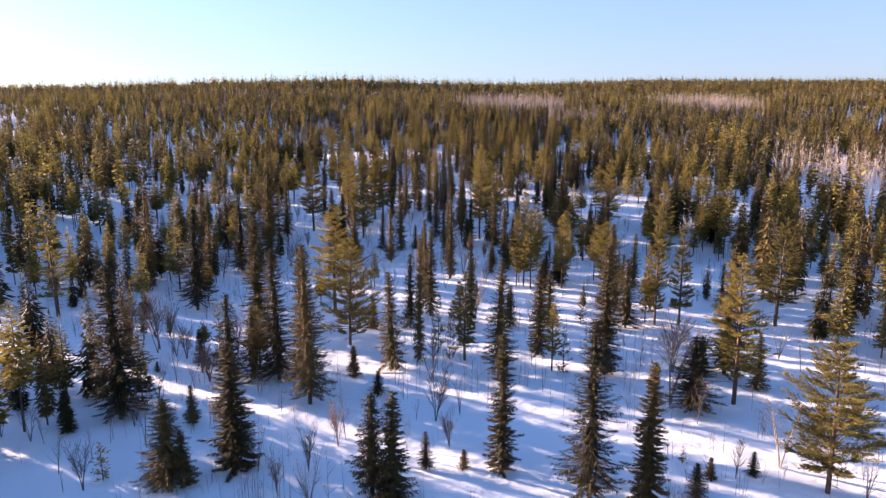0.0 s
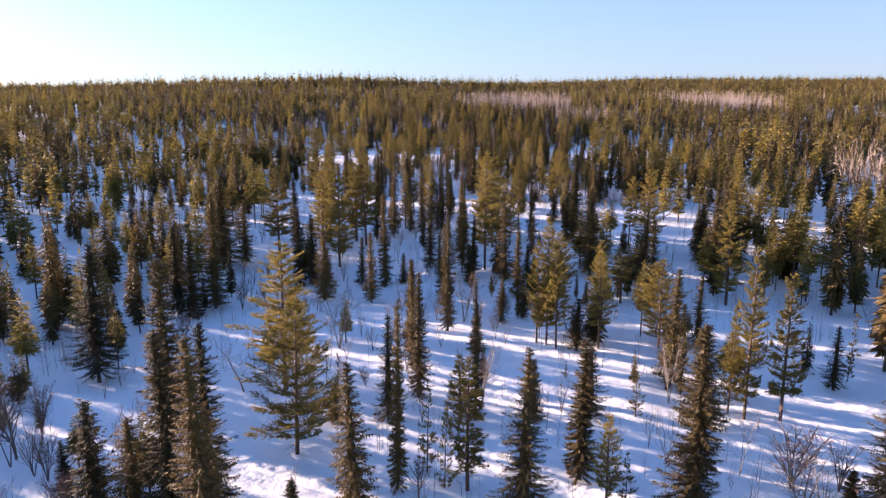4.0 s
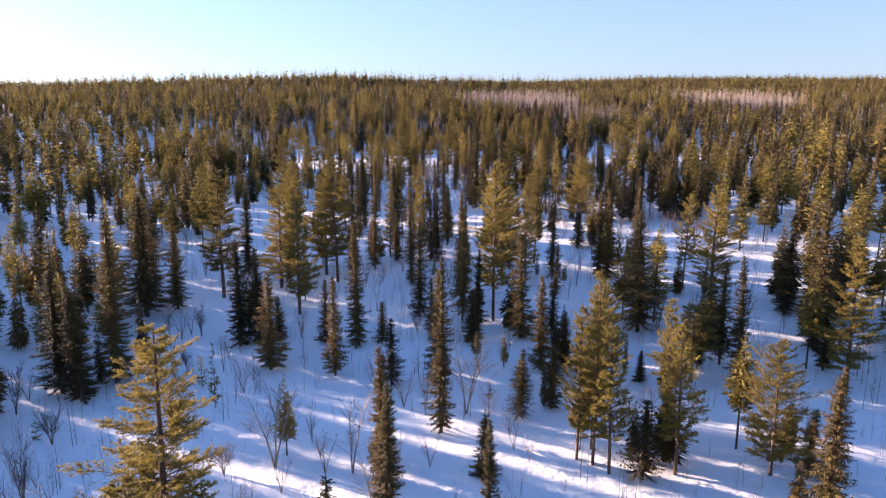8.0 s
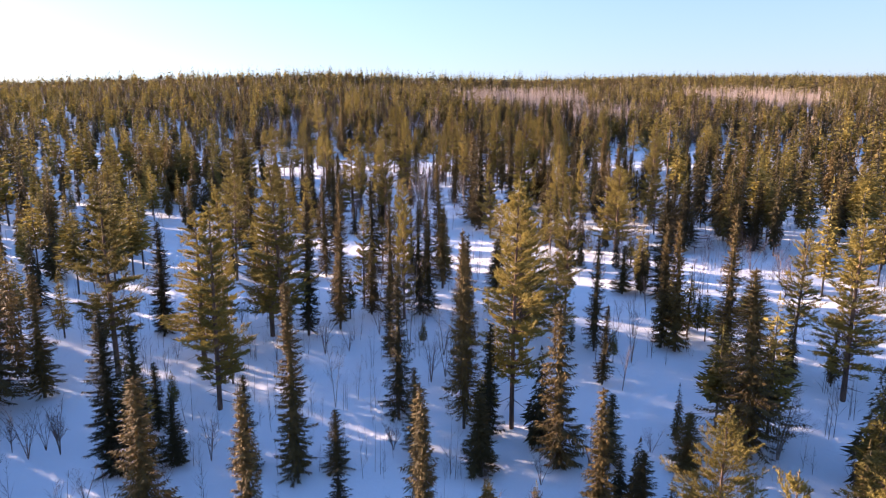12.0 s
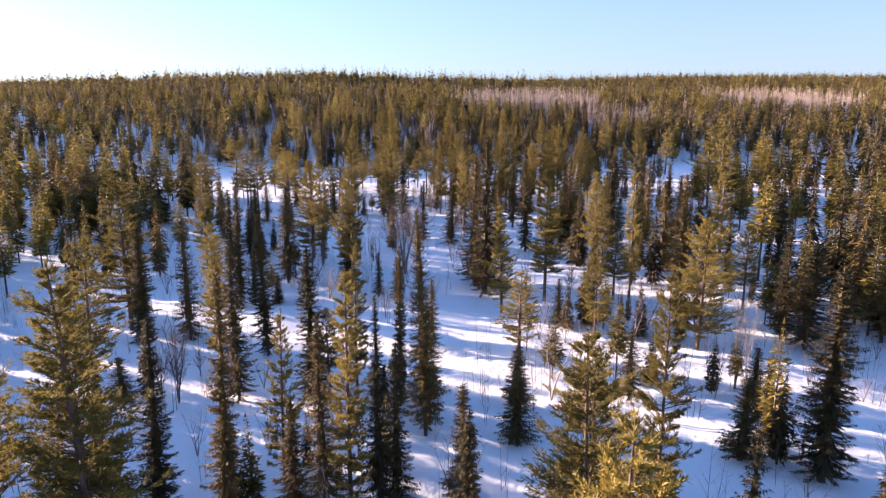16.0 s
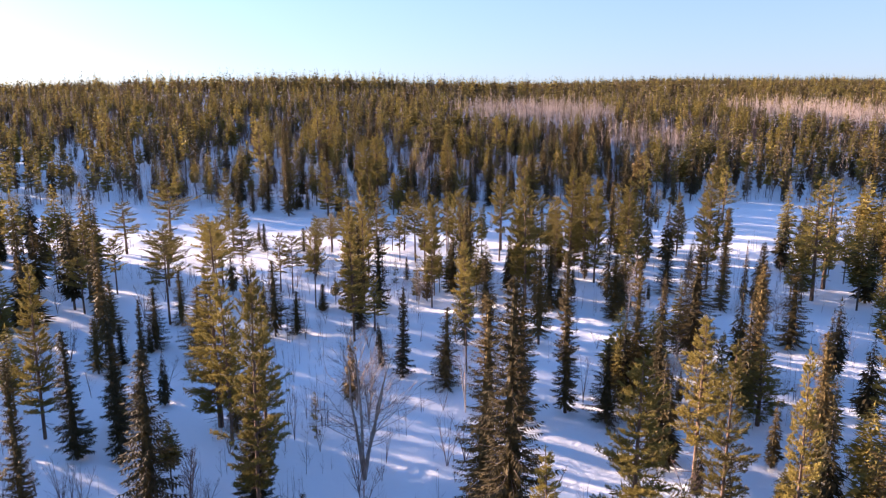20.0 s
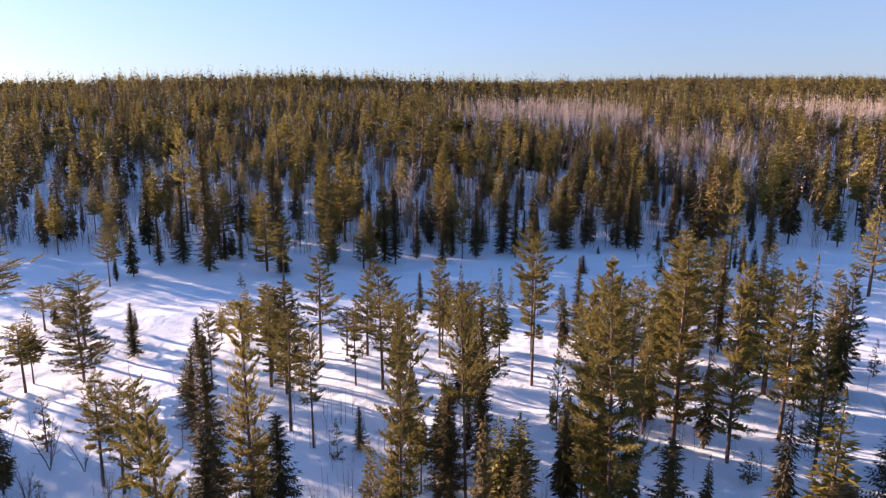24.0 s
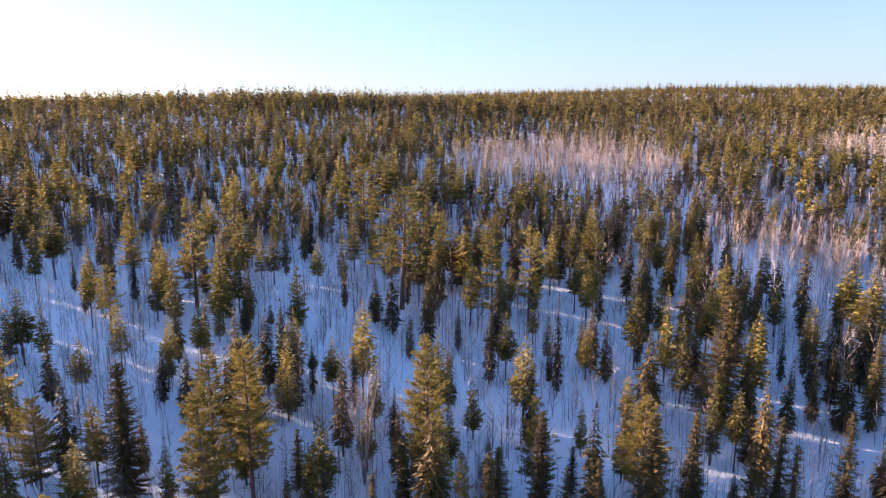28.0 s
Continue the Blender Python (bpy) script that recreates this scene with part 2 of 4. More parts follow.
def spruce_meshes(gap, boughs, stations, narrow, low, fine, full=0.78, core=0.33):
    """A spruce of ten metres: drooping boughs in whorls round a straight stem, fringed with hanging sprays."""
    H = 10.0
    stem = bent_stem(H, 0.004, 9)
    rods, limbs, bl = Rods(6), Rods(3), Blades()
    rods.add(stem, np.linspace(0.13, 0.012, 9))
    seed = rng.uniform(0, 90)

    def radius(u):
        return narrow * (0.25 + 0.75 * min(1, u * 6 + 0.45)) * (1 - u) ** full + 0.05

    skirts(bl, stem, low + 0.2, lambda u: core * radius(u), 12, 6, 2.4)
    for k in range(6):
        z, a, L = rng.uniform(0.3, low + 0.3), rng.uniform(0, 6.28), rng.uniform(0.25, 0.7)
        c = stem_at(stem, z)
        limbs.add([c, c + L * np.array([math.cos(a), math.sin(a), rng.uniform(-0.6, 0.0)])], [0.018, 0.005])
    z = low
    while z < H - 0.12:
        u = (z - low) / (H - low)
        R = radius(u) * rng.uniform(0.80, 1.14) * (1 + 0.30 * noise.noise((z * 0.7, seed, 0.0))) + 0.06
        c = stem_at(stem, z)
        n = max(4, int(round(boughs * (0.65 + 0.5 * (1 - u)))))
        turn = rng.uniform(0, 6.28)
        for k in range(n):
            a = turn + 6.283 * k / n + rng.normal(0, 0.25)
            L = R * rng.choice([rng.uniform(0.8, 1.25), rng.uniform(0.4, 0.8)], p=[0.62, 0.38]) * (1 + 0.4 * noise.noise((math.cos(a) * 1.3, math.sin(a) * 1.3, z * 0.5 + seed)))
            droop = radians(rng.uniform(12, 30)) * (1.15 - 1.7 * u) + radians(4)
            out = np.array([math.cos(a), math.sin(a), 0.0])
            side = np.array([-math.sin(a), math.cos(a), 0.0])
            m = max(2, int(round(stations * (0.45 + 0.55 * L / narrow))))
            s = np.linspace(0.18, 1.0, m)
            zz = z + rng.normal(0, 0.09) - L * math.tan(droop) * s + 0.22 * L * s ** 3
            pts = np.stack([c[0] + out[0] * L * s, c[1] + out[1] * L * s, zz], 1)
            limbs.add([c, pts[-1]], [0.022 * (1.1 - u), 0.004])
            lw = fine * (0.55 + 0.45 * np.sin(s * 2.6)) * (0.6 + 0.5 * L / narrow)
            for sg in (1, -1):
                way = out * 0.75 + sg * side * rng.uniform(0.6, 1.0, (m, 1)) + np.array([0, 0, -1]) * rng.uniform(0.15, 0.8, (m, 1))
                tilt = out * 0.6 + np.array([0, 0, 1]) * rng.uniform(-0.7, 0.7, (m, 1)) - sg * side * 0.5
                bl.add(pts, way, tilt, lw * rng.uniform(0.8, 1.3, m), lw * 0.34)
            hang = out * 0.35 + side * rng.normal(0, 0.45, (m, 1)) + np.array([0, 0, -1]) * rng.uniform(0.5, 1.1, (m, 1))
            bl.add(pts, hang, np.cross(hang, rng.normal(0, 1, (m, 3))), lw * rng.uniform(0.6, 1.0, m), lw * 0.26)
            bl.add(pts[-1:], (out + np.array([0, 0, -0.15]))[None], side[None], [fine * 0.9], [fine * 0.4])
        z += gap * rng.uniform(0.75, 1.25) * (1.1 - 0.35 * u)
    bl.add(np.array([[stem[-1][0], stem[-1][1], H - 0.35]] * 3), rng.normal(0, 0.13, (3, 3)) + [0, 0, 1], rng.normal(0, 1, (3, 3)) * [1, 1, 0], [0.4] * 3, [min(0.12, fine * 0.25)] * 3)
    return rods, limbs, bl


def pine_meshes(whorls, per, twigs, tuft, wide, low, full, fine):
    """A pine of ten metres: whorls of rising limbs, side twigs, and brushes of thin needles at their ends."""
    H = 10.0
    stem = bent_stem(H, 0.008, 10)
    rods, limbs, bl = Rods(6), Rods(3), Blades()
    rods.add(stem, 0.115 * (1 - np.linspace(0, 1, 10)) ** 0.8 + 0.012)
    for k in range(9):
        z, a, L = rng.uniform(low * 0.3, low), rng.uniform(0, 6.28), rng.uniform(0.3, 1.0)
        c = stem_at(stem, z)
        limbs.add([c, c + L * np.array([math.cos(a), math.sin(a), rng.uniform(-0.5, 0.1)])], [0.02, 0.005])

    def radius(u):
        return wide * (0.55 + 0.45 * math.sin(min(1, u * 3.2) * 1.57)) * (1 - u) ** full

    seed = rng.uniform(0, 90)
    for w in range(whorls):
        u0 = (w + rng.uniform(0.1, 0.6)) / whorls
        R = radius(u0) * rng.uniform(0.80, 1.12) + 0.10
        turn = rng.uniform(0, 6.28)
        for k in range(max(3, int(round(per * (1.05 - 0.3 * u0))))):
            u = min(0.985, u0 + rng.normal(0, 0.85) / whorls)
            c = stem_at(stem, low + (H - 0.25 - low) * max(0, u))
            a = turn + 6.283 * k / per + rng.normal(0, 0.22)
            if rng.uniform() < 0.26 * (1 - u):
                continue
            out, side, up = np.array([math.cos(a), math.sin(a), 0.0]), np.array([-math.sin(a), math.cos(a), 0.0]), np.array([0, 0, 1.0])
            L = R * rng.uniform(0.55, 1.18) * (1 + 0.6 * noise.noise((math.cos(a) * 1.2, math.sin(a) * 1.2, u * 4.0 + seed)))
            rise, curl = rng.uniform(-0.18, 0.16) + 0.55 * u, rng.uniform(0.05, 0.32)
            s = np.array([0.0, 0.55, 1.0])
            curve = lambda s: c + out * L * s[:, None] + up * (L * (rise * s + curl * s * s))[:, None]
            limbs.add(curve(s), [0.034 * (1.1 - u), 0.020 * (1.1 - u), 0.005])
            m = max(3, int(round(twigs * (0.35 + 0.65 * L / wide))))
            q = np.concatenate([[1.0], rng.uniform(0.22, 1.0, m - 1)])
            sg = rng.choice([-1.0, 1.0], m) * rng.uniform(0.3, 1.1, m)
            sg[0] = 0
            way = unit(out * 0.8 + sg[:, None] * side + up * (rise + rng.uniform(0.0, 0.6, m))[:, None])
            l = (0.34 * L * (1.25 - q) + 0.14) * rng.uniform(0.7, 1.3, m)
            base = np.repeat(curve(q), tuft, 0)
            d = np.repeat(way, tuft, 0)
            at = base + d * (np.repeat(l, tuft) * rng.uniform(0.1, 1.0, m * tuft))[:, None]
            w_ = unit(d * 0.8 + rng.normal(0, 0.55, (m * tuft, 3)) + up * 0.35)
            size = fine * (1 - 0.35 * u)
            bl.add(at, w_, np.cross(w_, rng.normal(0, 1, (m * tuft, 3))), size * rng.uniform(0.7, 1.3, m * tuft), np.full(m * tuft, size * 0.24))
    d = unit(rng.normal(0, 0.5, (tuft, 3)) + [0, 0, 1.0])
    bl.add(stem[-1] + np.array([0, 0, -0.3]) * rng.uniform(0, 1, (tuft, 1)), d, np.cross(d, rng.normal(0, 1, (tuft, 3))), np.full(tuft, fine), np.full(tuft, fine * 0.22))
    return rods, limbs, bl


def far_conifer(wide, low, full, sprays, reach, breadth, whorls=0):
    """A conifer seen from far off: many short boughs filling a ragged cone, for pines in loose whorls."""
    stem = bent_stem(10.0, 0.006, 5)
    bl = Blades()
    lump, seed = rng.uniform(0.8, 1.2, 12), rng.uniform(0, 90)
    u = 1 - rng.uniform(0.003, 1, sprays) ** 0.6
    if whorls:
        u = np.clip((np.floor(u * whorls) + rng.uniform(0.0, 0.7, sprays)) / whorls, 0, 0.99)
    a = rng.uniform(0, 6.28, sprays)
    r = wide * (0.6 + 0.4 * np.minimum(1, u * 4)) * (1 - u) ** full * lump[(u * 11.9).astype(int)] + 0.05
    r *= np.array([1 + 0.35 * noise.noise((math.cos(p) * 1.3, math.sin(p) * 1.3, q * 5 + seed)) for p, q in zip(a, u)])
    c = np.stack([stem_at(stem, low + (9.9 - low) * q) for q in u])
    out = np.stack([np.cos(a), np.sin(a), np.zeros(sprays)], 1)
    side = np.stack([-np.sin(a), np.cos(a), np.zeros(sprays)], 1)
    up = np.array([0, 0, 1.0])
    way = out + side * rng.normal(0, 0.45, (sprays, 1)) + up * (rng.uniform(-1.0, 0.1, (sprays, 1)) + (0.65 if whorls else 0.0))
    flat = side + out * rng.normal(0, 0.3, (sprays, 1)) + up * rng.normal(0, 0.6, (sprays, 1))
    length = (reach * r + 0.10) * rng.uniform(0.75, 1.25, sprays)
    bl.add(c + out * (r * rng.uniform(0.0, 1.1 - 0.8 * reach, sprays))[:, None], way, flat, length, (breadth * r + 0.05) * rng.uniform(0.7, 1.2, sprays))
    bl.add(np.array([[stem[-1][0], stem[-1][1], 9.3]] * 2), np.array([[0.02, 0.0, 1.0], [0.0, -0.02, 1.0]]), np.array([[1.0, 0, 0], [0, 1.0, 0]]), [0.75] * 2, [0.20] * 2)
    return arrays(bl)


def bare_meshes(H, limbs, twigs, stems, thick, spread, stout=1.0, rise=0.7):
    """A leafless birch or bush: stems, limbs and fine twigs."""
    rods, limb, fine = Rods(5), Rods(3), Rods(3)
    for s in range(stems):
        a0 = rng.uniform(0, 6.28)
        lean = spread * rng.uniform(0.5, 1.2) * np.array([math.cos(a0), math.sin(a0)])
        h = H * rng.uniform(0.7, 1.0) if stems > 1 else H
        z = np.linspace(0, 1, 6)
        st = np.stack([lean[0] * h * z ** 1.2 + rng.normal(0, 0.012 * h, 6) * z, lean[1] * h * z ** 1.2 + rng.normal(0, 0.012 * h, 6) * z, h * z - 0.2 * (z == 0)], 1)
        rods.add(st, thick * (1 - z) ** 0.8 + 0.008)
        for k in range(limbs):
            u = rng.uniform(0.25, 0.97)
            c = np.array([np.interp(u, z, st[:, i]) for i in range(3)])
            a, L = rng.uniform(0, 6.28), h * 0.30 * (1.1 - u) * rng.uniform(0.6, 1.3) + 0.15
            d = np.array([math.cos(a), math.sin(a), rng.uniform(rise, rise + 0.9)])
            e1, e2 = c + d * L * 0.5, c + d * L * [0.9, 0.9, 1.1]
            limb.add([c, e1, e2], [stout * (0.018 * (1.2 - u) + 0.004), stout * 0.010, stout * 0.004])
            for q in range(twigs):
                p = c + (e2 - c) * rng.uniform(0.3, 1.0)
                fine.add([p, p + unit(d + rng.normal(0, 0.7, 3)) * L * rng.uniform(0.25, 0.55)], [stout * 0.006, stout * 0.003])
    return rods, limb, fine


def variants(name, makes, trunk_mat, crown_mat):
    got = []
    for make in makes:
        rods, limbs, bl = make()
        rods.join(limbs)
        got.append((("trunk", rods.mesh(name + "_trunk", trunk_mat)), ("crown", bl.mesh(name + "_crown", crown_mat))))
    return got


SPRUCES = ((1.25, 0.7), (1.05, 0.6), (1.45, 0.9), (0.9, 0.5), (1.2, 1.2), (1.6, 0.6))
PINES = ((1.55, 2.2, 0.72), (1.40, 1.6, 0.85), (1.70, 3.0, 0.60), (1.45, 1.3, 0.90), (1.6, 2.6, 0.66), (1.5, 3.6, 0.55))
KINDS = {
    "spruce": variants("spruce", [lambda w=w, l=l: spruce_meshes(0.26, 8, 7, w, l, 0.33) for w, l in SPRUCES], SPRUCE_BARK, SPRUCE),
    "spruce_large": variants("spruce", [lambda w=w, l=l: spruce_meshes(0.18, 9, 12, w, l, 0.20) for w, l in SPRUCES[:4]], SPRUCE_BARK, SPRUCE),
    "pine": variants("pine", [lambda w=w, l=l, f=f: pine_meshes(25, 7, 13, 14, w, l, f, 0.20) for w, l, f in PINES], PINE_BARK, PINE),
    "pine_light": variants("pine", [lambda w=w, l=l, f=f: pine_meshes(18, 6, 8, 9, w, l, f, 0.29) for w, l, f in PINES], PINE_BARK, PINE),
    "pine_large": variants("pine", [lambda w=w, l=l, f=f: pine_meshes(28, 7, 19, 20, w, l, f, 0.15) for w, l, f in ((1.65, 1.5, 0.75), (1.6, 2.2, 0.65), (1.5, 1.2, 0.85))], PINE_BARK, PINE),
    "pine_wide": variants("pine", [lambda w=w, l=l, f=f: pine_meshes(27, 7, 30, 20, w, l, f, 0.16) for w, l, f in ((2.7, 1.2, 0.62), (2.9, 0.9, 0.7), (2.5, 1.6, 0.55))], PINE_BARK, PINE),
    "pine_open": variants("pine", [lambda w=w, l=l, f=f: pine_meshes(14, 6, 17, 17, w, l, f, 0.21) for w, l, f in ((2.0, 4.0, 0.45), (1.8, 3.4, 0.6), (2.2, 4.6, 0.35))], PINE_BARK, PINE),
    "young_pine": variants("young_pine", [lambda w=w: pine_meshes(11, 6, 7, 9, w, 0.5, 0.8, 0.45) for w in (1.9, 2.2, 1.7)], PINE_BARK, PINE),
    "birch": variants("birch", [lambda s=s: bare_meshes(10.0, n, 9, s, 0.075, w, 1.15, 0.45) for s, n, w in ((1, 56, 0.05), (2, 34, 0.10), (3, 26, 0.16), (4, 20, 0.20))], BIRCH_BARK, TWIG),
    "bush": variants("bush", [lambda n=n, s=s: bare_meshes(3.0, 13, 6, n, 0.022, s, 1.0, 0.45) for n, s in ((6, 0.34), (8, 0.4), (4, 0.25), (7, 0.3))], TWIG, TWIG),
}
NOMINAL = {"spruce": 10.0, "pine": 10.0, "young_pine": 10.0, "birch": 10.0, "bush": 3.0}
ABOUT = {
    "spruce": ("narrow dark green spruce standing in deep snow", "spruce tree", "spruces of the open wood"),
    "pine": ("golden green pine with a bare lower trunk in snow", "pine tree", "pines of the open wood"),
    "young_pine": ("small young pine growing out of the snow", "young pine", "young pines in the clearings"),
    "birch": ("leafless pale birch standing in deep snow", "birch tree", "bare birches"),
    "bush": ("bare brown bush of thin twigs in snow", "bush", "bare bushes"),
}
PLACED, BEHIND = [], []


def tree(kind, x, y, h, wide=1.0, v=None, label=""):
    """One tree of height h with its foot in the snow at x, y."""
    far = abs(x - 3) > 36 or y > 283
    form = kind + "_light" if far and kind in ("spruce", "pine") else kind
    if kind == "pine" and not far and h * max(1, wide) > 12.5:
        form = "pine_large"
        if wide > 1.4:
            form, wide = "pine_wide", wide * 0.6
    elif kind == "spruce" and not far and h * max(1, wide) > 10.5:
        form = "spruce_large"
    elif kind == "pine" and 190 < y < 256 and x < 16:
        form = "pine_open"
    if kind in ("spruce", "pine"):
        wide *= 1.12
    if form == "spruce_light":  # far off: joins the wood
        BEHIND.append(("spruce", x, y, h, wide))
        PLACED.append((x, y, h * 0.10 * wide))
        return None
    shapes = KINDS[form]
    pieces = shapes[int(rng.integers(len(shapes))) if v is None else v % len(shapes)]
    s = h / NOMINAL[kind]
    root = new(kind)
    root.empty_display_size = 0.3
    root.matrix_basis = Matrix.LocRotScale((x, y, float(ground_z(x, y))), Euler((rng.normal(0, 0.012), rng.normal(0, 0.012), rng.uniform(0, 6.28))), (s * wide, s * wide, s))
    about = ABOUT[kind]
    tagged(root, label or about[0], about[1], about[2])
    for name, me in pieces:
        part = new(name, me)
        part.parent = root
    PLACED.append((x, y, h * 0.10 * wide))
    return root


def spruce(x, y, h, wide=1.0, v=None):
    return tree("spruce", x, y, h, wide, v)


def pine(x, y, h, wide=1.0, v=None):
    return tree("pine", x, y, h, wide, v)


def young(x, y, h, wide=1.0, v=None):
    return tree("young_pine", x, y, h, wide, v)


def birch(x, y, h, wide=1.0, v=None):
    return tree("birch", x, y, h, wide, v)


def bush(x, y, h, wide=1.0, v=None):
    return tree("bush", x, y, h, wide, v)


READ_FROM, READ_TO = 38, 262
# ---- the trees under the flight, one by one: x, y, height, width of crown ----
spruce(13.1, 38.9, 9.7, 1.28)
spruce(9.5, 39.1, 12.5, 0.94)
pine(25.2, 39.4, 10.5, 1.90)
spruce(16.6, 39.4, 2.4, 1.76)
spruce(-3.3, 39.8, 7.9, 1.25)
spruce(-4.7, 40.4, 7.5, 1.34)
bush(20.0, 41.3, 3.8, 0.61)
spruce(18.3, 41.4, 1.7, 1.76)
bush(-11.4, 41.4, 3.0, 0.87)
spruce(21.3, 41.6, 1.9, 1.57)
bush(-25.2, 42.2, 4.2, 0.62)
spruce(-18.1, 42.3, 4.4, 1.39)
birch(23.6, 42.5, 5.9, 1.33)
spruce(-19.5, 42.8, 6.4, 1.90)
spruce(4.2, 43.1, 10.3, 1.10)
young(-24.4, 43.4, 2.9, 1.18)
young(17.2, 43.6, 1.3, 1.46)
spruce(1.5, 43.6, 1.5, 1.90)
spruce(-1.2, 43.7, 2.9, 1.36)
bush(-9.8, 44.2, 3.8, 0.58)
spruce(-15.2, 44.3, 9.8, 1.74)
bush(0.5, 46.9, 3.0, 0.76)
bush(-8.1, 47.3, 4.2, 0.55)
spruce(-31.1, 50.9, 3.7, 1.67)
bush(-0.6, 51.0, 5.2, 0.72)
spruce(20.7, 51.6, 6.5, 1.90)
spruce(-21.0, 51.7, 3.5, 1.44)
pine(24.7, 52.6, 13.0, 1.06)
birch(19.4, 52.9, 7.6, 1.47)
spruce(-28.1, 54.0, 13.3, 1.40)
spruce(-11.7, 54.6, 14.6, 0.84)
spruce(-37.3, 54.8, 4.8, 1.61)
spruce(27.9, 55.2, 5.3, 1.28)
spruce(-5.9, 56.2, 2.4, 1.90)
spruce(26.3, 58.5, 12.3, 1.07)
spruce(24.3, 58.9, 3.7, 1.90)
spruce(15.2, 59.0, 12.7, 1.16)
birch(21.8, 59.3, 5.4, 1.90)
spruce(-36.9, 59.3, 8.1, 1.39)
spruce(5.3, 59.4, 11.6, 0.88)
young(11.5, 59.7, 4.7, 0.73)
spruce(-20.5, 60.0, 8.8, 1.18)
spruce(-13.3, 60.2, 13.3, 0.83)
spruce(-15.8, 60.4, 12.9, 1.02)
pine(10.5, 60.4, 6.7, 0.96)
spruce(-8.6, 60.5, 3.1, 1.90)
spruce(-18.3, 60.6, 7.4, 1.27)
spruce(-5.0, 61.8, 10.0, 0.94)
bush(25.8, 62.3, 3.7, 0.82)
spruce(-28.7, 62.9, 1.1, 1.90)
pine(2.2, 63.6, 9.3, 1.07)
young(0.7, 63.9, 5.7, 0.65)
spruce(-2.4, 64.0, 13.0, 0.55)
birch(20.4, 64.4, 4.5, 0.88)
spruce(-24.9, 64.8, 3.7, 1.46)
spruce(9.8, 64.9, 9.8, 1.18)
young(-23.0, 65.1, 6.2, 0.89)
young(-0.5, 65.8, 6.2, 0.71)
bush(-26.9, 66.0, 4.7, 0.59)
spruce(-42.9, 66.5, 9.9, 1.39)
bush(-21.8, 66.9, 5.0, 0.55)
pine(-10.1, 68.7, 11.8, 1.60)
birch(-30.8, 68.0, 5.6, 1.3)
birch(-33.4, 70.2, 6.2, 1.2)
birch(-35.8, 72.6, 5.0, 1.4)
birch(-38.2, 76.0, 5.5, 1.3)
bush(-34.5, 67.5, 4.0, 0.9)
bush(-31.5, 73.0, 4.4, 0.9)
bush(-22.5, 60.2, 3.8, 1.0)
bush(-24.0, 62.4, 3.2, 1.0)
bush(-1.0, 62.8, 3.9, 0.9)
bush(23.1, 63.0, 4.6, 1.1)
bush(-31.0, 69.1, 7.5, 1.02)
pine(36.8, 70.3, 12.2, 1.19)
pine(26.5, 71.3, 11.8, 0.86)
spruce(20.6, 71.6, 7.9, 1.29)
pine(23.9, 71.7, 13.7, 0.65)
young(15.7, 72.4, 3.9, 0.93)
spruce(12.1, 72.5, 6.3, 1.25)
spruce(7.7, 72.7, 4.9, 1.22)
pine(23.2, 73.0, 9.1, 0.66)
spruce(3.2, 73.1, 11.4, 0.55)
pine(2.0, 73.3, 5.5, 1.49)
spruce(-21.3, 73.3, 13.9, 1.23)
spruce(-3.8, 73.3, 8.9, 0.74)
spruce(-8.1, 73.6, 3.3, 1.86)
birch(19.1, 74.8, 7.1, 0.84)
spruce(33.0, 75.7, 5.7, 1.00)
birch(3.9, 76.0, 5.6, 1.54)
spruce(-1.5, 77.0, 11.1, 0.82)
young(35.1, 77.2, 6.1, 0.55)
spruce(20.2, 77.7, 10.4, 0.84)
spruce(-36.8, 78.5, 4.3, 1.55)
birch(-17.2, 79.5, 5.5, 1.90)
pine(-13.4, 79.4, 13.4, 1.30)
bush(-6.3, 79.6, 2.0, 1.10)
young(11.5, 79.7, 1.7, 1.10)
bush(-9.0, 80.9, 3.6, 0.55)
pine(-49.5, 81.9, 12.2, 1.39)
spruce(-31.7, 82.5, 13.3, 1.09)
spruce(-2.2, 82.5, 10.8, 0.67)
birch(-2.8, 82.6, 5.2, 1.36)
bush(-24.8, 85.1, 5.0, 0.55)
spruce(25.2, 85.2, 7.3, 0.76)
spruce(23.7, 85.3, 4.6, 1.08)
pine(21.7, 85.8, 8.8, 1.59)
spruce(13.7, 85.8, 5.3, 1.53)
pine(15.9, 86.2, 9.8, 0.91)
spruce(3.9, 86.4, 4.4, 1.47)
pine(11.8, 86.5, 10.6, 0.73)
spruce(-2.6, 86.8, 8.6, 0.67)
birch(-4.7, 87.5, 5.9, 1.34)
pine(11.0, 87.6, 13.0, 0.66)
bush(-13.3, 88.0, 2.3, 1.01)
pine(10.1, 88.3, 10.6, 0.70)
birch(-10.0, 88.5, 6.4, 1.47)
spruce(1.1, 92.2, 13.1, 0.66)
bush(-27.5, 92.8, 3.4, 0.77)
pine(17.7, 93.1, 9.0, 0.84)
young(-29.0, 93.5, 1.7, 1.12)
spruce(7.0, 94.3, 5.3, 1.01)
birch(3.0, 94.7, 6.6, 1.41)
spruce(9.5, 95.3, 5.2, 1.05)
pine(32.8, 96.7, 12.0, 1.07)
young(4.9, 97.0, 1.6, 1.27)
spruce(24.5, 97.0, 10.8, 0.81)
young(-17.0, 97.5, 5.4, 0.55)
bush(-33.3, 97.8, 4.6, 0.64)
spruce(-44.5, 97.9, 15.9, 1.22)
pine(21.2, 98.2, 6.7, 1.76)
pine(13.9, 98.4, 8.8, 1.48)
spruce(17.3, 98.9, 2.7, 1.53)
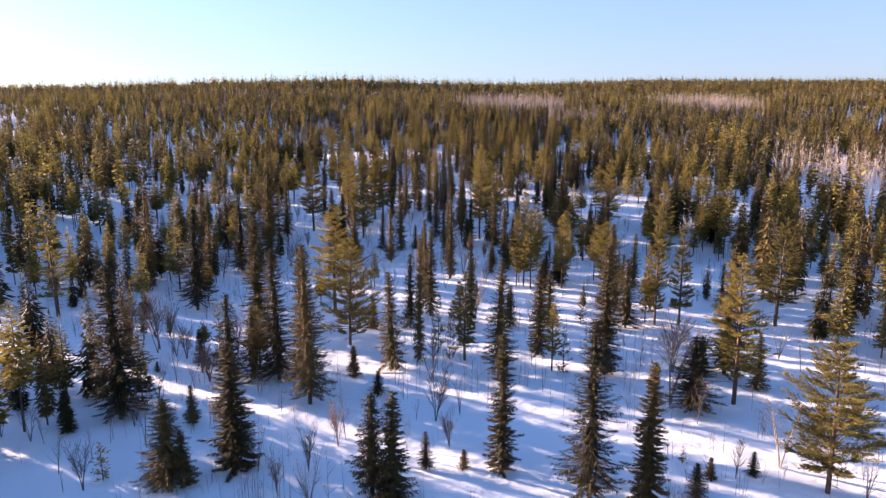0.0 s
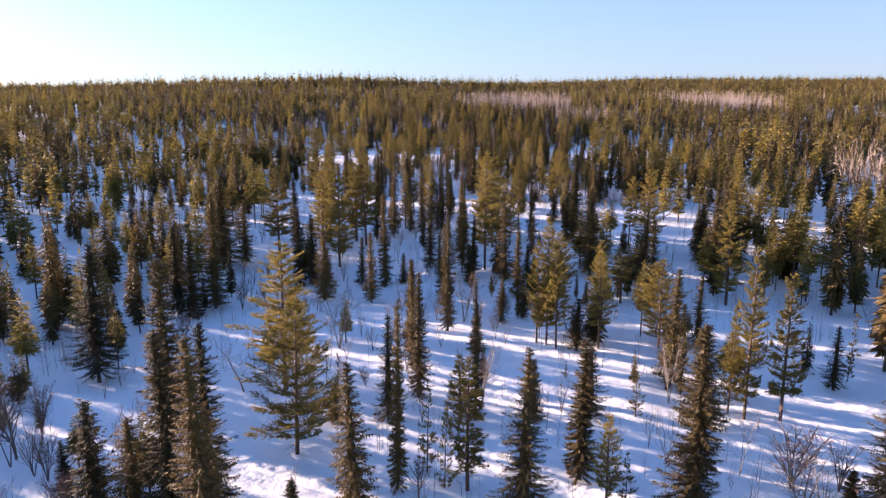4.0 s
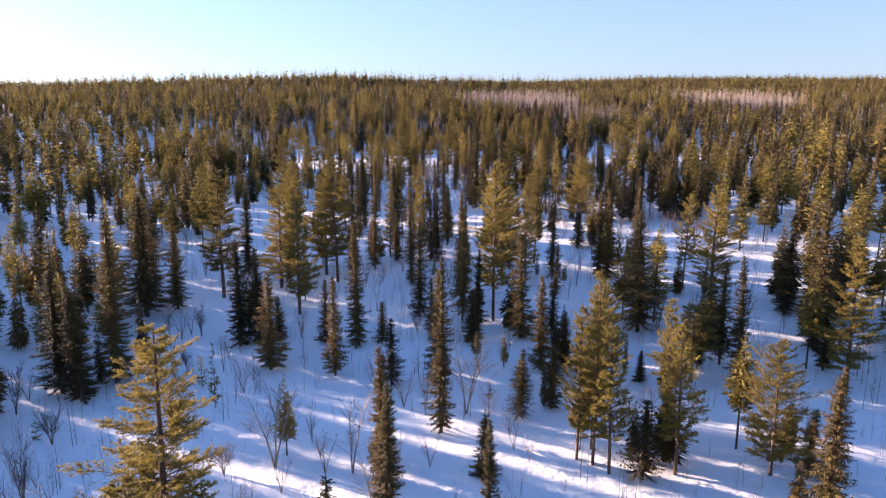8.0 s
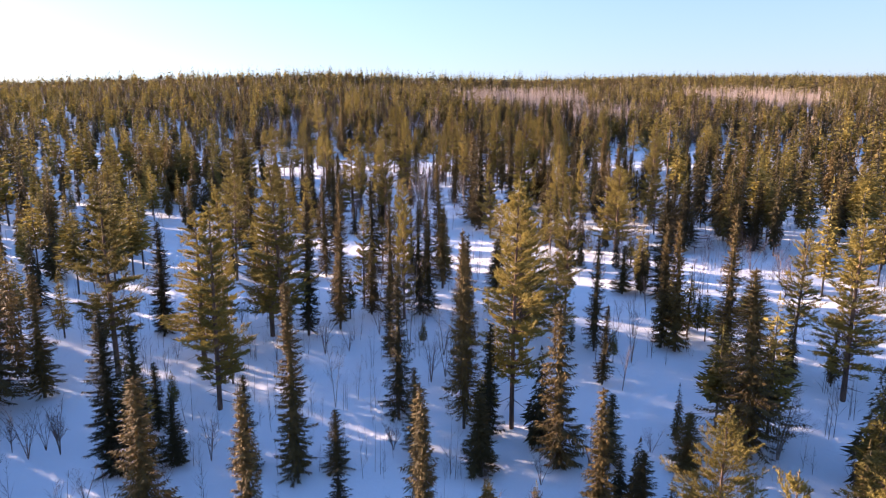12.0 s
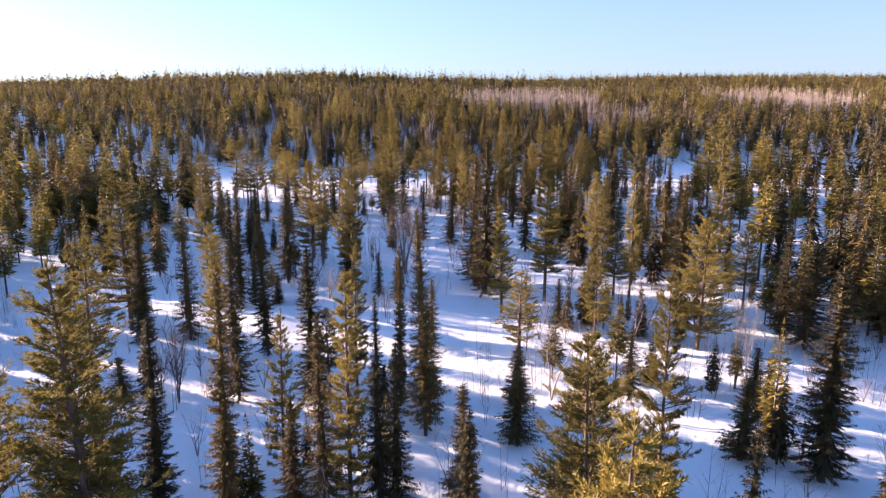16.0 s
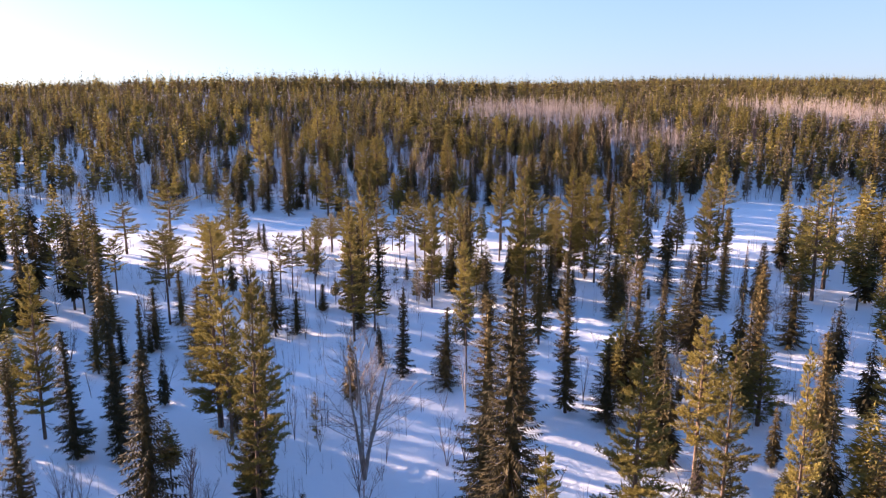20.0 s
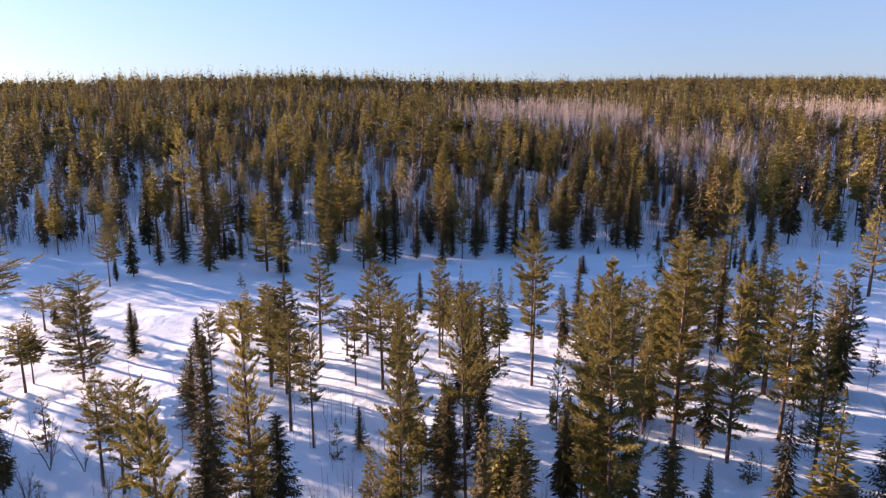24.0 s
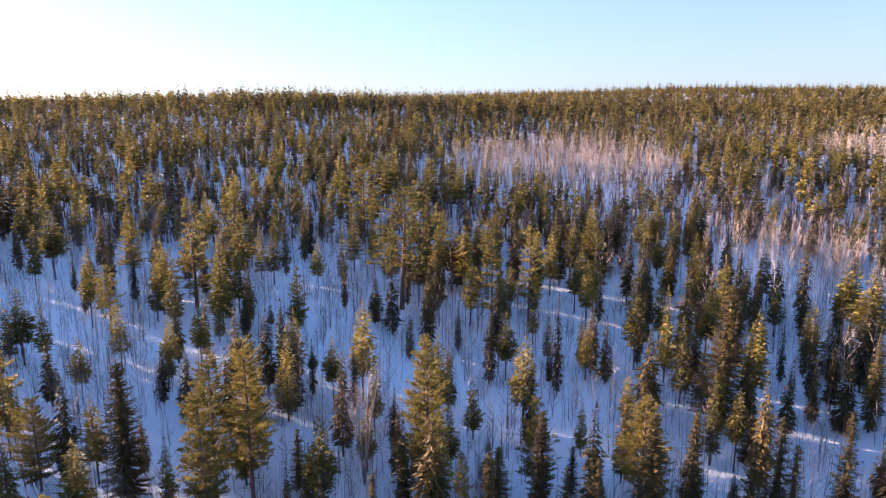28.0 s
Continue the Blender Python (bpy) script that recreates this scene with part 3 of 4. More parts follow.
spruce(7.6, 99.0, 2.4, 1.90)
spruce(10.4, 99.3, 2.8, 1.75)
spruce(0.7, 99.9, 10.1, 0.72)
spruce(-29.2, 100.1, 9.4, 1.51)
spruce(-3.1, 100.2, 5.9, 1.14)
birch(3.7, 100.3, 2.8, 1.90)
spruce(11.6, 101.3, 5.4, 1.19)
young(-19.4, 101.3, 2.9, 1.09)
spruce(-31.5, 101.3, 11.0, 1.12)
birch(26.5, 101.3, 6.3, 0.69)
spruce(24.8, 101.4, 9.1, 0.90)
spruce(9.6, 102.0, 8.2, 1.01)
bush(-24.0, 102.2, 4.5, 0.61)
young(-22.3, 102.6, 2.3, 0.91)
spruce(-8.2, 102.7, 8.9, 0.81)
bush(6.5, 102.8, 3.4, 0.82)
spruce(-27.5, 102.9, 14.5, 1.05)
spruce(33.7, 103.0, 13.7, 0.97)
bush(-21.8, 104.3, 2.7, 0.70)
spruce(-14.3, 104.3, 9.1, 1.12)
spruce(15.9, 107.2, 3.7, 1.90)
birch(21.4, 107.7, 4.9, 1.64)
spruce(11.5, 107.7, 4.8, 1.34)
spruce(8.6, 107.9, 10.4, 0.94)
spruce(4.0, 108.0, 5.0, 1.77)
spruce(19.7, 108.1, 11.6, 1.19)
spruce(0.4, 108.2, 3.0, 1.37)
spruce(-6.9, 108.3, 12.2, 0.85)
spruce(-4.6, 108.6, 4.1, 1.32)
spruce(-10.1, 108.9, 6.4, 0.93)
spruce(-16.6, 109.4, 9.8, 0.86)
spruce(-18.5, 109.5, 10.5, 1.16)
spruce(0.2, 109.6, 5.8, 1.05)
spruce(-14.8, 110.0, 4.7, 1.31)
spruce(34.8, 110.5, 8.1, 1.37)
bush(-1.3, 110.5, 2.0, 0.89)
spruce(-44.5, 111.0, 12.1, 1.15)
spruce(4.7, 111.4, 7.8, 0.82)
bush(-23.2, 111.9, 3.7, 0.61)
pine(6.3, 112.3, 16.2, 0.80)
bush(-26.7, 112.4, 3.0, 0.58)
spruce(3.2, 112.6, 13.4, 0.55)
pine(28.7, 113.7, 12.3, 1.09)
spruce(-47.8, 114.0, 5.3, 1.24)
spruce(-1.2, 114.1, 10.2, 0.73)
spruce(-17.7, 114.2, 5.0, 1.10)
spruce(21.4, 115.8, 13.0, 0.74)
birch(-5.8, 115.9, 5.3, 0.70)
pine(-14.2, 116.5, 14.8, 0.88)
birch(-4.3, 116.7, 3.2, 0.78)
spruce(13.3, 117.0, 6.0, 0.72)
spruce(-31.2, 117.7, 13.4, 1.45)
spruce(3.2, 118.1, 10.2, 0.66)
pine(27.4, 118.1, 10.2, 0.73)
spruce(-28.4, 119.2, 9.7, 1.09)
spruce(-44.0, 119.5, 10.6, 1.10)
pine(23.2, 121.1, 3.7, 1.66)
spruce(20.0, 121.4, 10.4, 0.77)
pine(8.0, 121.5, 13.4, 0.92)
pine(10.6, 121.5, 8.5, 0.97)
spruce(13.7, 121.7, 9.4, 0.65)
pine(-24.1, 122.0, 14.7, 1.10)
spruce(19.1, 122.1, 10.0, 0.72)
birch(1.9, 122.5, 4.5, 1.22)
birch(-0.9, 122.7, 8.6, 0.55)
spruce(-2.4, 122.8, 5.7, 0.93)
pine(-17.8, 123.7, 12.3, 1.35)
spruce(3.7, 123.8, 9.5, 0.63)
pine(-11.3, 124.6, 15.5, 0.94)
spruce(-9.9, 127.4, 12.1, 0.74)
pine(-17.2, 127.7, 13.3, 0.78)
pine(12.5, 127.9, 12.7, 0.58)
pine(-13.2, 127.9, 12.4, 1.17)
spruce(-7.3, 128.6, 13.8, 0.55)
spruce(-2.8, 129.1, 11.2, 0.56)
spruce(-23.3, 129.3, 10.2, 1.08)
pine(-1.7, 130.2, 12.8, 0.71)
spruce(-0.3, 130.7, 8.2, 0.80)
spruce(0.5, 131.4, 8.7, 0.69)
spruce(-4.8, 131.4, 6.1, 0.99)
spruce(22.2, 131.6, 11.4, 1.16)
pine(-5.7, 133.2, 9.8, 0.72)
spruce(19.1, 133.8, 4.8, 1.61)
spruce(21.1, 134.8, 3.2, 1.60)
spruce(7.1, 136.0, 4.5, 1.67)
spruce(1.8, 137.4, 8.2, 1.02)
spruce(22.4, 139.7, 3.7, 1.53)
spruce(7.6, 140.6, 4.0, 1.90)
spruce(-1.0, 140.7, 3.0, 1.56)
spruce(14.9, 140.8, 4.6, 1.26)
birch(9.9, 141.1, 4.6, 1.90)
spruce(0.1, 141.1, 10.6, 0.55)
young(13.1, 141.4, 2.0, 0.91)
pine(-4.6, 141.4, 6.6, 1.08)
birch(22.0, 141.4, 7.2, 0.55)
spruce(-5.7, 141.4, 10.7, 0.87)
spruce(-1.5, 141.7, 7.3, 0.57)
spruce(1.6, 142.0, 12.7, 0.56)
spruce(-18.6, 142.1, 3.5, 1.90)
pine(-20.6, 142.2, 11.6, 0.94)
bush(-15.0, 142.4, 6.2, 0.55)
spruce(-10.9, 142.4, 11.1, 0.81)
birch(23.4, 142.9, 6.1, 0.55)
bush(-16.6, 143.5, 4.3, 0.55)
pine(-3.1, 143.6, 10.1, 0.75)
bush(-14.9, 146.3, 2.7, 0.70)
spruce(37.6, 146.7, 8.1, 1.33)
pine(-13.6, 147.4, 10.2, 0.91)
pine(8.5, 147.5, 6.8, 1.43)
spruce(29.8, 147.6, 8.2, 1.49)
pine(22.0, 148.1, 10.1, 1.66)
young(18.9, 148.3, 3.1, 1.11)
spruce(36.0, 148.4, 7.9, 1.18)
birch(17.4, 149.1, 4.0, 1.88)
spruce(-10.8, 149.6, 11.2, 0.76)
spruce(29.1, 149.8, 8.7, 0.91)
spruce(1.9, 150.1, 5.6, 0.78)
pine(14.8, 150.5, 7.4, 1.11)
spruce(18.7, 151.1, 2.7, 1.39)
spruce(-22.0, 153.3, 10.0, 1.08)
spruce(-18.2, 153.3, 10.3, 0.75)
spruce(12.6, 154.6, 4.0, 1.21)
pine(-24.3, 155.9, 14.2, 1.05)
pine(29.2, 156.7, 7.6, 1.00)
pine(8.1, 158.0, 10.0, 0.86)
pine(18.8, 160.7, 5.5, 1.68)
pine(12.4, 161.0, 12.6, 0.93)
bush(14.9, 161.4, 4.1, 0.67)
spruce(-1.5, 161.5, 4.5, 1.17)
spruce(-10.3, 161.8, 4.0, 1.51)
spruce(-13.0, 161.9, 3.1, 1.75)
spruce(-15.2, 162.0, 5.3, 1.13)
spruce(-16.7, 162.4, 12.7, 0.63)
pine(20.8, 162.4, 12.1, 0.56)
pine(-19.4, 162.8, 7.8, 1.06)
spruce(25.8, 162.8, 11.5, 0.87)
birch(-8.2, 162.9, 3.5, 1.90)
spruce(7.0, 163.6, 15.6, 0.95)
spruce(-3.5, 164.0, 4.4, 0.97)
spruce(29.1, 165.4, 7.6, 0.85)
spruce(36.6, 165.9, 9.6, 0.71)
spruce(31.6, 166.0, 8.0, 0.72)
pine(-6.4, 166.0, 15.7, 0.55)
pine(19.0, 166.5, 11.2, 0.73)
spruce(-6.9, 167.3, 8.9, 1.34)
bush(-10.9, 167.8, 6.3, 0.55)
spruce(6.1, 168.0, 13.6, 0.89)
spruce(-13.6, 168.9, 10.4, 0.97)
pine(19.0, 170.5, 10.9, 0.89)
spruce(26.8, 170.8, 9.8, 0.82)
birch(-1.4, 172.3, 9.9, 1.58)
pine(-8.0, 173.9, 11.4, 0.89)
pine(34.5, 174.9, 14.1, 0.93)
spruce(-18.3, 175.0, 10.0, 0.70)
spruce(-21.4, 175.1, 9.5, 0.82)
pine(-11.2, 176.6, 12.5, 0.65)
young(-5.4, 177.4, 3.5, 0.64)
pine(26.4, 178.0, 6.2, 1.90)
pine(-25.5, 178.3, 12.9, 0.72)
birch(19.9, 178.5, 6.8, 0.81)
spruce(19.2, 178.6, 7.5, 1.18)
spruce(15.6, 178.7, 6.1, 1.35)
spruce(9.4, 178.8, 9.9, 1.14)
pine(23.8, 178.9, 6.8, 0.76)
pine(-12.8, 179.0, 12.0, 1.29)
birch(-1.9, 179.5, 7.1, 0.79)
spruce(-19.1, 179.8, 3.4, 1.90)
spruce(-20.7, 179.8, 6.3, 1.25)
spruce(12.9, 180.3, 12.6, 0.72)
birch(5.4, 180.7, 6.7, 0.86)
spruce(18.2, 180.9, 11.7, 0.68)
birch(-3.1, 181.6, 5.8, 1.90)
spruce(28.7, 183.7, 10.5, 0.81)
spruce(3.9, 184.6, 7.1, 1.03)
spruce(-37.1, 184.7, 8.3, 1.48)
young(-10.7, 186.0, 2.2, 0.93)
spruce(0.2, 187.1, 8.0, 0.77)
spruce(-35.6, 187.3, 6.1, 1.05)
pine(5.7, 188.0, 11.5, 0.55)
spruce(25.3, 188.4, 10.7, 1.39)
spruce(-26.8, 188.7, 5.3, 1.35)
spruce(-1.8, 189.0, 3.4, 1.20)
spruce(-23.0, 189.1, 6.8, 0.71)
spruce(35.6, 191.5, 7.3, 1.37)
spruce(-18.8, 191.5, 7.0, 1.45)
birch(20.5, 192.1, 9.6, 0.55)
spruce(12.7, 193.4, 9.4, 1.01)
spruce(5.7, 193.6, 13.7, 0.55)
spruce(-23.9, 194.1, 6.2, 1.15)
pine(-5.0, 195.1, 13.4, 0.68)
spruce(-13.2, 197.1, 7.8, 1.07)
pine(-3.2, 197.2, 5.1, 1.49)
spruce(-11.1, 197.3, 4.5, 1.26)
spruce(-30.1, 198.3, 5.7, 1.33)
spruce(-4.8, 198.4, 10.7, 0.88)
spruce(21.4, 199.7, 6.8, 1.70)
spruce(-23.9, 200.4, 5.9, 1.00)
pine(-25.2, 200.5, 10.5, 0.95)
spruce(-40.3, 200.6, 7.5, 1.90)
spruce(37.4, 201.5, 7.5, 1.06)
spruce(33.3, 201.7, 11.2, 0.80)
spruce(23.0, 202.9, 4.8, 1.90)
spruce(16.4, 203.1, 3.5, 1.76)
spruce(15.2, 203.1, 7.1, 1.35)
pine(-21.1, 203.2, 10.8, 1.06)
birch(27.4, 203.3, 3.5, 1.22)
spruce(8.3, 203.3, 5.8, 1.25)
spruce(-6.4, 203.4, 12.5, 0.86)
spruce(-9.6, 203.8, 3.2, 1.56)
birch(-13.9, 203.9, 3.5, 1.22)
spruce(-17.7, 204.0, 4.4, 1.69)
spruce(-3.4, 204.1, 8.3, 1.04)
pine(-36.2, 204.2, 6.5, 1.31)
pine(44.4, 204.2, 13.3, 1.22)
pine(12.8, 204.6, 15.4, 0.65)
pine(2.4, 204.8, 12.6, 0.56)
pine(-10.6, 204.9, 9.5, 0.61)
pine(-5.2, 205.3, 13.5, 0.57)
birch(0.9, 205.7, 4.4, 1.03)
pine(12.0, 206.0, 13.4, 0.55)
young(-17.5, 207.5, 2.7, 0.94)
pine(-22.5, 207.6, 8.6, 0.80)
spruce(29.4, 207.9, 5.7, 1.44)
birch(32.0, 208.5, 4.3, 1.70)
pine(48.1, 208.6, 12.8, 1.40)
pine(2.6, 208.8, 11.7, 0.55)
pine(34.7, 209.3, 14.7, 0.62)
pine(5.8, 209.4, 12.2, 0.55)
spruce(4.7, 209.4, 6.6, 1.27)
young(22.5, 210.3, 2.0, 1.77)
pine(-14.4, 210.4, 7.0, 1.05)
spruce(6.8, 210.8, 11.4, 0.63)
pine(-35.8, 211.0, 7.4, 0.95)
pine(-23.0, 211.2, 9.2, 0.81)
pine(-39.2, 211.2, 8.6, 1.36)
pine(14.0, 211.3, 11.4, 1.03)
pine(27.1, 211.6, 10.0, 0.75)
pine(-43.7, 212.3, 6.6, 1.09)
pine(22.2, 212.6, 12.9, 0.65)
young(-2.2, 213.4, 3.0, 0.80)
pine(-30.8, 214.2, 6.4, 1.90)
pine(19.4, 214.4, 13.9, 0.85)
spruce(-0.9, 214.6, 3.1, 1.03)
pine(-4.0, 214.8, 8.4, 0.67)
young(-21.6, 214.9, 4.0, 1.12)
pine(26.6, 215.0, 12.3, 0.84)
pine(18.0, 216.2, 10.1, 0.55)
young(12.2, 216.5, 6.3, 0.65)
pine(-6.0, 217.1, 8.6, 0.98)
spruce(-12.9, 217.4, 6.2, 1.08)
pine(37.5, 218.5, 10.0, 0.77)
young(-22.2, 220.7, 1.7, 1.29)
pine(28.8, 221.8, 9.7, 1.38)
pine(18.9, 222.3, 9.1, 1.04)
pine(-0.2, 223.3, 10.4, 0.90)
pine(-13.7, 223.8, 6.6, 0.87)
pine(-28.5, 223.8, 5.9, 1.31)
pine(-2.4, 224.0, 6.4, 0.90)
pine(11.5, 224.0, 11.6, 0.74)
young(38.6, 224.2, 3.1, 0.95)
pine(36.3, 224.3, 9.1, 0.95)
pine(23.5, 224.6, 12.1, 1.37)
pine(-24.9, 225.8, 7.7, 1.90)
pine(31.3, 228.9, 7.3, 1.67)
pine(26.5, 229.0, 10.2, 0.79)
pine(24.9, 229.1, 7.7, 0.88)
pine(38.1, 229.1, 7.6, 1.16)
pine(19.4, 229.2, 7.3, 0.55)
pine(16.4, 229.3, 5.9, 1.16)
pine(12.2, 229.4, 11.7, 0.81)
pine(6.8, 229.5, 6.7, 1.24)
pine(4.2, 229.6, 8.9, 0.93)
spruce(28.5, 229.7, 9.9, 0.73)
pine(-2.1, 229.7, 7.4, 1.20)
pine(-3.9, 229.8, 4.5, 1.56)
pine(-6.2, 229.8, 9.1, 1.21)
pine(-12.9, 229.9, 5.2, 1.90)
pine(23.8, 230.0, 6.5, 0.85)
spruce(-17.1, 230.3, 3.7, 1.48)
pine(-43.9, 230.9, 7.8, 1.90)
spruce(-23.1, 230.9, 4.3, 1.23)
pine(0.5, 233.1, 3.9, 1.52)
pine(-11.7, 234.2, 5.5, 1.25)
spruce(-24.9, 234.4, 3.8, 1.18)
pine(30.4, 235.2, 8.8, 0.88)
spruce(19.1, 236.2, 4.4, 0.89)
pine(16.0, 236.3, 4.4, 0.91)
pine(-39.5, 236.5, 9.7, 1.67)
pine(-11.0, 236.6, 4.4, 0.73)
pine(21.2, 236.9, 4.0, 1.22)
pine(-34.8, 237.2, 4.6, 1.52)
pine(5.1, 237.4, 4.5, 0.73)
spruce(17.8, 237.9, 6.7, 0.72)
young(24.8, 239.4, 4.6, 0.78)
pine(10.2, 239.8, 5.1, 0.55)
pine(29.5, 240.2, 3.8, 0.92)
spruce(2.1, 240.9, 4.5, 0.95)
pine(21.7, 242.3, 3.7, 1.90)
young(11.7, 243.6, 3.5, 0.64)
young(-1.9, 243.8, 1.1, 1.42)
pine(39.9, 243.8, 6.4, 0.86)
young(9.8, 244.2, 3.8, 0.75)
pine(51.0, 244.7, 10.0, 1.41)
spruce(40.5, 247.2, 6.8, 0.99)
young(13.6, 248.0, 2.9, 0.82)
young(32.4, 250.5, 3.3, 0.75)
spruce(41.1, 250.9, 5.0, 1.22)
young(29.9, 251.2, 4.2, 0.76)
young(-19.6, 251.3, 1.7, 1.90)
pine(-35.5, 251.8, 6.7, 0.94)
pine(37.1, 253.0, 4.9, 1.90)
spruce(41.0, 253.6, 6.3, 0.84)
pine(-35.9, 254.4, 9.8, 0.78)
spruce(21.9, 254.9, 2.4, 1.84)
spruce(-34.5, 255.8, 8.3, 1.06)
pine(40.8, 256.5, 11.7, 0.86)
pine(-10.1, 256.6, 8.0, 0.96)
spruce(-15.8, 256.7, 5.7, 1.03)
pine(-18.1, 257.6, 10.4, 1.34)
spruce(-25.7, 258.1, 18.3, 0.74)
pine(-4.9, 258.2, 7.6, 1.16)
pine(-5.8, 258.3, 8.0, 1.10)
spruce(4.4, 260.1, 6.5, 0.69)
spruce(-33.0, 260.2, 5.7, 1.03)
spruce(-1.8, 260.2, 10.0, 0.81)
spruce(-3.3, 261.1, 8.6, 0.74)
spruce(-10.1, 261.2, 6.2, 1.04)
spruce(-30.4, 261.7, 10.7, 0.94)
pine(7.1, 262.7, 9.8, 0.58)
spruce(0.9, 262.8, 8.3, 0.67)
spruce(48.8, 262.8, 9.0, 1.07)
spruce(-25.2, 262.9, 4.5, 1.47)
spruce(36.3, 263.0, 5.3, 0.90)
spruce(14.3, 263.0, 8.6, 0.76)
spruce(9.0, 263.1, 9.6, 0.78)
spruce(-23.1, 263.3, 6.5, 0.56)
spruce(-25.9, 263.3, 3.7, 1.02)
spruce(5.8, 263.6, 4.8, 1.00)
pine(-11.3, 264.9, 14.2, 0.83)
spruce(12.8, 265.3, 11.2, 1.04)
spruce(34.4, 265.4, 3.0, 1.30)
spruce(31.4, 265.5, 8.4, 0.82)
spruce(17.4, 266.3, 7.2, 0.70)
spruce(21.5, 266.4, 10.4, 1.33)
spruce(30.7, 266.5, 10.1, 0.79)
spruce(40.5, 266.8, 12.7, 0.99)
spruce(29.1, 267.0, 7.8, 0.91)
spruce(43.3, 268.7, 12.9, 0.99)
spruce(37.4, 268.9, 9.1, 0.80)
pine(21.9, 270.6, 9.7, 1.39)
spruce(10.3, 270.7, 5.3, 1.34)
spruce(26.2, 270.9, 8.0, 0.99)
pine(-13.0, 271.4, 13.4, 0.94)
pine(4.4, 271.6, 14.1, 0.90)
spruce(18.4, 271.7, 4.6, 0.98)
pine(-10.1, 271.8, 14.2, 1.02)
spruce(16.5, 271.8, 4.6, 0.98)
spruce(-20.7, 272.1, 12.2, 1.33)
pine(13.7, 272.2, 8.9, 1.24)
pine(-28.6, 273.0, 8.6, 1.73)
spruce(-6.6, 273.3, 5.5, 1.01)
birch(-1.0, 273.6, 13.3, 0.84)
pine(4.2, 276.1, 12.6, 1.14)
spruce(33.5, 276.4, 4.4, 1.78)
pine(-11.6, 277.1, 12.5, 0.75)
pine(-36.2, 278.9, 15.9, 0.91)
spruce(32.9, 282.0, 14.9, 1.12)
spruce(-20.3, 284.8, 7.9, 0.84)
spruce(-35.7, 287.2, 7.6, 1.21)
spruce(-24.1, 287.7, 6.5, 1.03)
spruce(18.1, 288.8, 12.0, 0.58)
spruce(-8.4, 289.2, 6.5, 0.91)
spruce(-12.3, 291.7, 5.4, 0.91)
spruce(22.9, 293.9, 8.8, 1.13)
spruce(-23.3, 298.8, 8.1, 0.94)
pine(-36.5, 302.1, 10.4, 0.95)
spruce(-19.9, 303.7, 6.8, 0.82)
pine(12.2, 305.0, 15.1, 0.95)
spruce(53.7, 306.5, 13.8, 0.94)
pine(-13.6, 307.1, 8.6, 1.21)
pine(17.5, 308.7, 13.4, 1.01)
pine(-0.1, 313.4, 17.8, 1.59)
pine(-30.0, 314.3, 16.1, 1.28)
pine(28.2, 314.9, 11.7, 0.96)
pine(-43.8, 324.9, 9.2, 1.54)
pine(-29.9, 333.2, 12.8, 1.64)
pine(-9.4, 347.2, 15.2, 1.39)
pine(-7.6, 223.1, 9.0, 1.40)
pine(-9.2, 224.4, 8.0, 1.30)
pine(1.2, 220.5, 8.7, 1.10)
pine(7.1, 217.8, 9.2, 1.10)
pine(-14.6, 251.7, 8.5, 1.10)
pine(-28.3, 232.5, 7.1, 1.40)
pine(-16.0, 211.1, 7.2, 1.10)
pine(9.3, 126.3, 10.3, 1.60)
spruce(3.9, 130.7, 6.8, 1.00)
spruce(-25.6, 190.7, 3.9, 1.20)
spruce(31.5, 254.9, 2.2, 1.60)
spruce(25.9, 264.2, 1.2, 1.60)
bush(30.2, 260.0, 1.6, 1.00)
bush(31.5, 260.3, 1.7, 1.00)
bush(33.7, 260.0, 2.4, 0.90)

# neighbours that stand close behind the single trees
for x, y, r in list(PLACED):
    h = r * 10
    right = x > 13 and 70 < y < 190 or 2 < x < 24 and 200 < y < 236
    for again in range(2 if right else 1):
        if 4.0 < h and (72 if x > -14 else 45) < y < 330 and rng.uniform() < (0.75 if right else 0.5 if x < -12 and y < 165 else 0.3):
            kind = "spruce" if rng.uniform() < (0.62 if x > 13 else 0.42) else "pine"
            BEHIND.append((kind, x + rng.normal(0, 1.3 if right else 0.9), y + rng.uniform(1.2, 4.0), rng.uniform(0.45, 0.9 if right else 0.75) * min(h, 11), rng.uniform(0.9, 1.35)))


# ---- the woods: what stands farther off, joined ----
def in_zone(x, y, zones):
    return any(((x - cx) / rx) ** 2 + ((y - cy) / ry) ** 2 < 1 for cx, cy, rx, ry in zones)


BIRCH_ZONES = [(42, 428, 36, 42), (165, 430, 34, 46), (62, 326, 13, 15), (86, 140, 14, 20)]


def joined(name, kinds, spots, mats, label, category):
    """One object: many simple trees of the given shapes at spots (x, y, height, width)."""
    vs, fs, ts, n = [], [], [], 0
    for x, y, h, w in spots:
        v, f = kinds[int(rng.integers(len(kinds)))]
        a, s = rng.uniform(0, 6.28), h / 10.0
        c, d = math.cos(a) * s * w, math.sin(a) * s * w
        q = np.stack([v[:, 0] * c - v[:, 1] * d + x, v[:, 0] * d + v[:, 1] * c + y, v[:, 2] * s + float(ground_z(x, y))], 1)
        vs.append(q)
        fs.append(f + n)
        ts.append(np.full(len(v), rng.uniform()))
        n += len(v)
    ob = new(name, mesh_from(name, np.concatenate(vs), np.concatenate(fs), mats, np.concatenate(ts)))
    return tagged(ob, label, category, kind="stuff")


def arrays(g):
    return np.concatenate(g.v), (np.concatenate(g.f) if isinstance(g, Blades) else np.array(g.f))


def joined_rods(a, b, c):
    a.join(b)
    a.join(c)
    return a


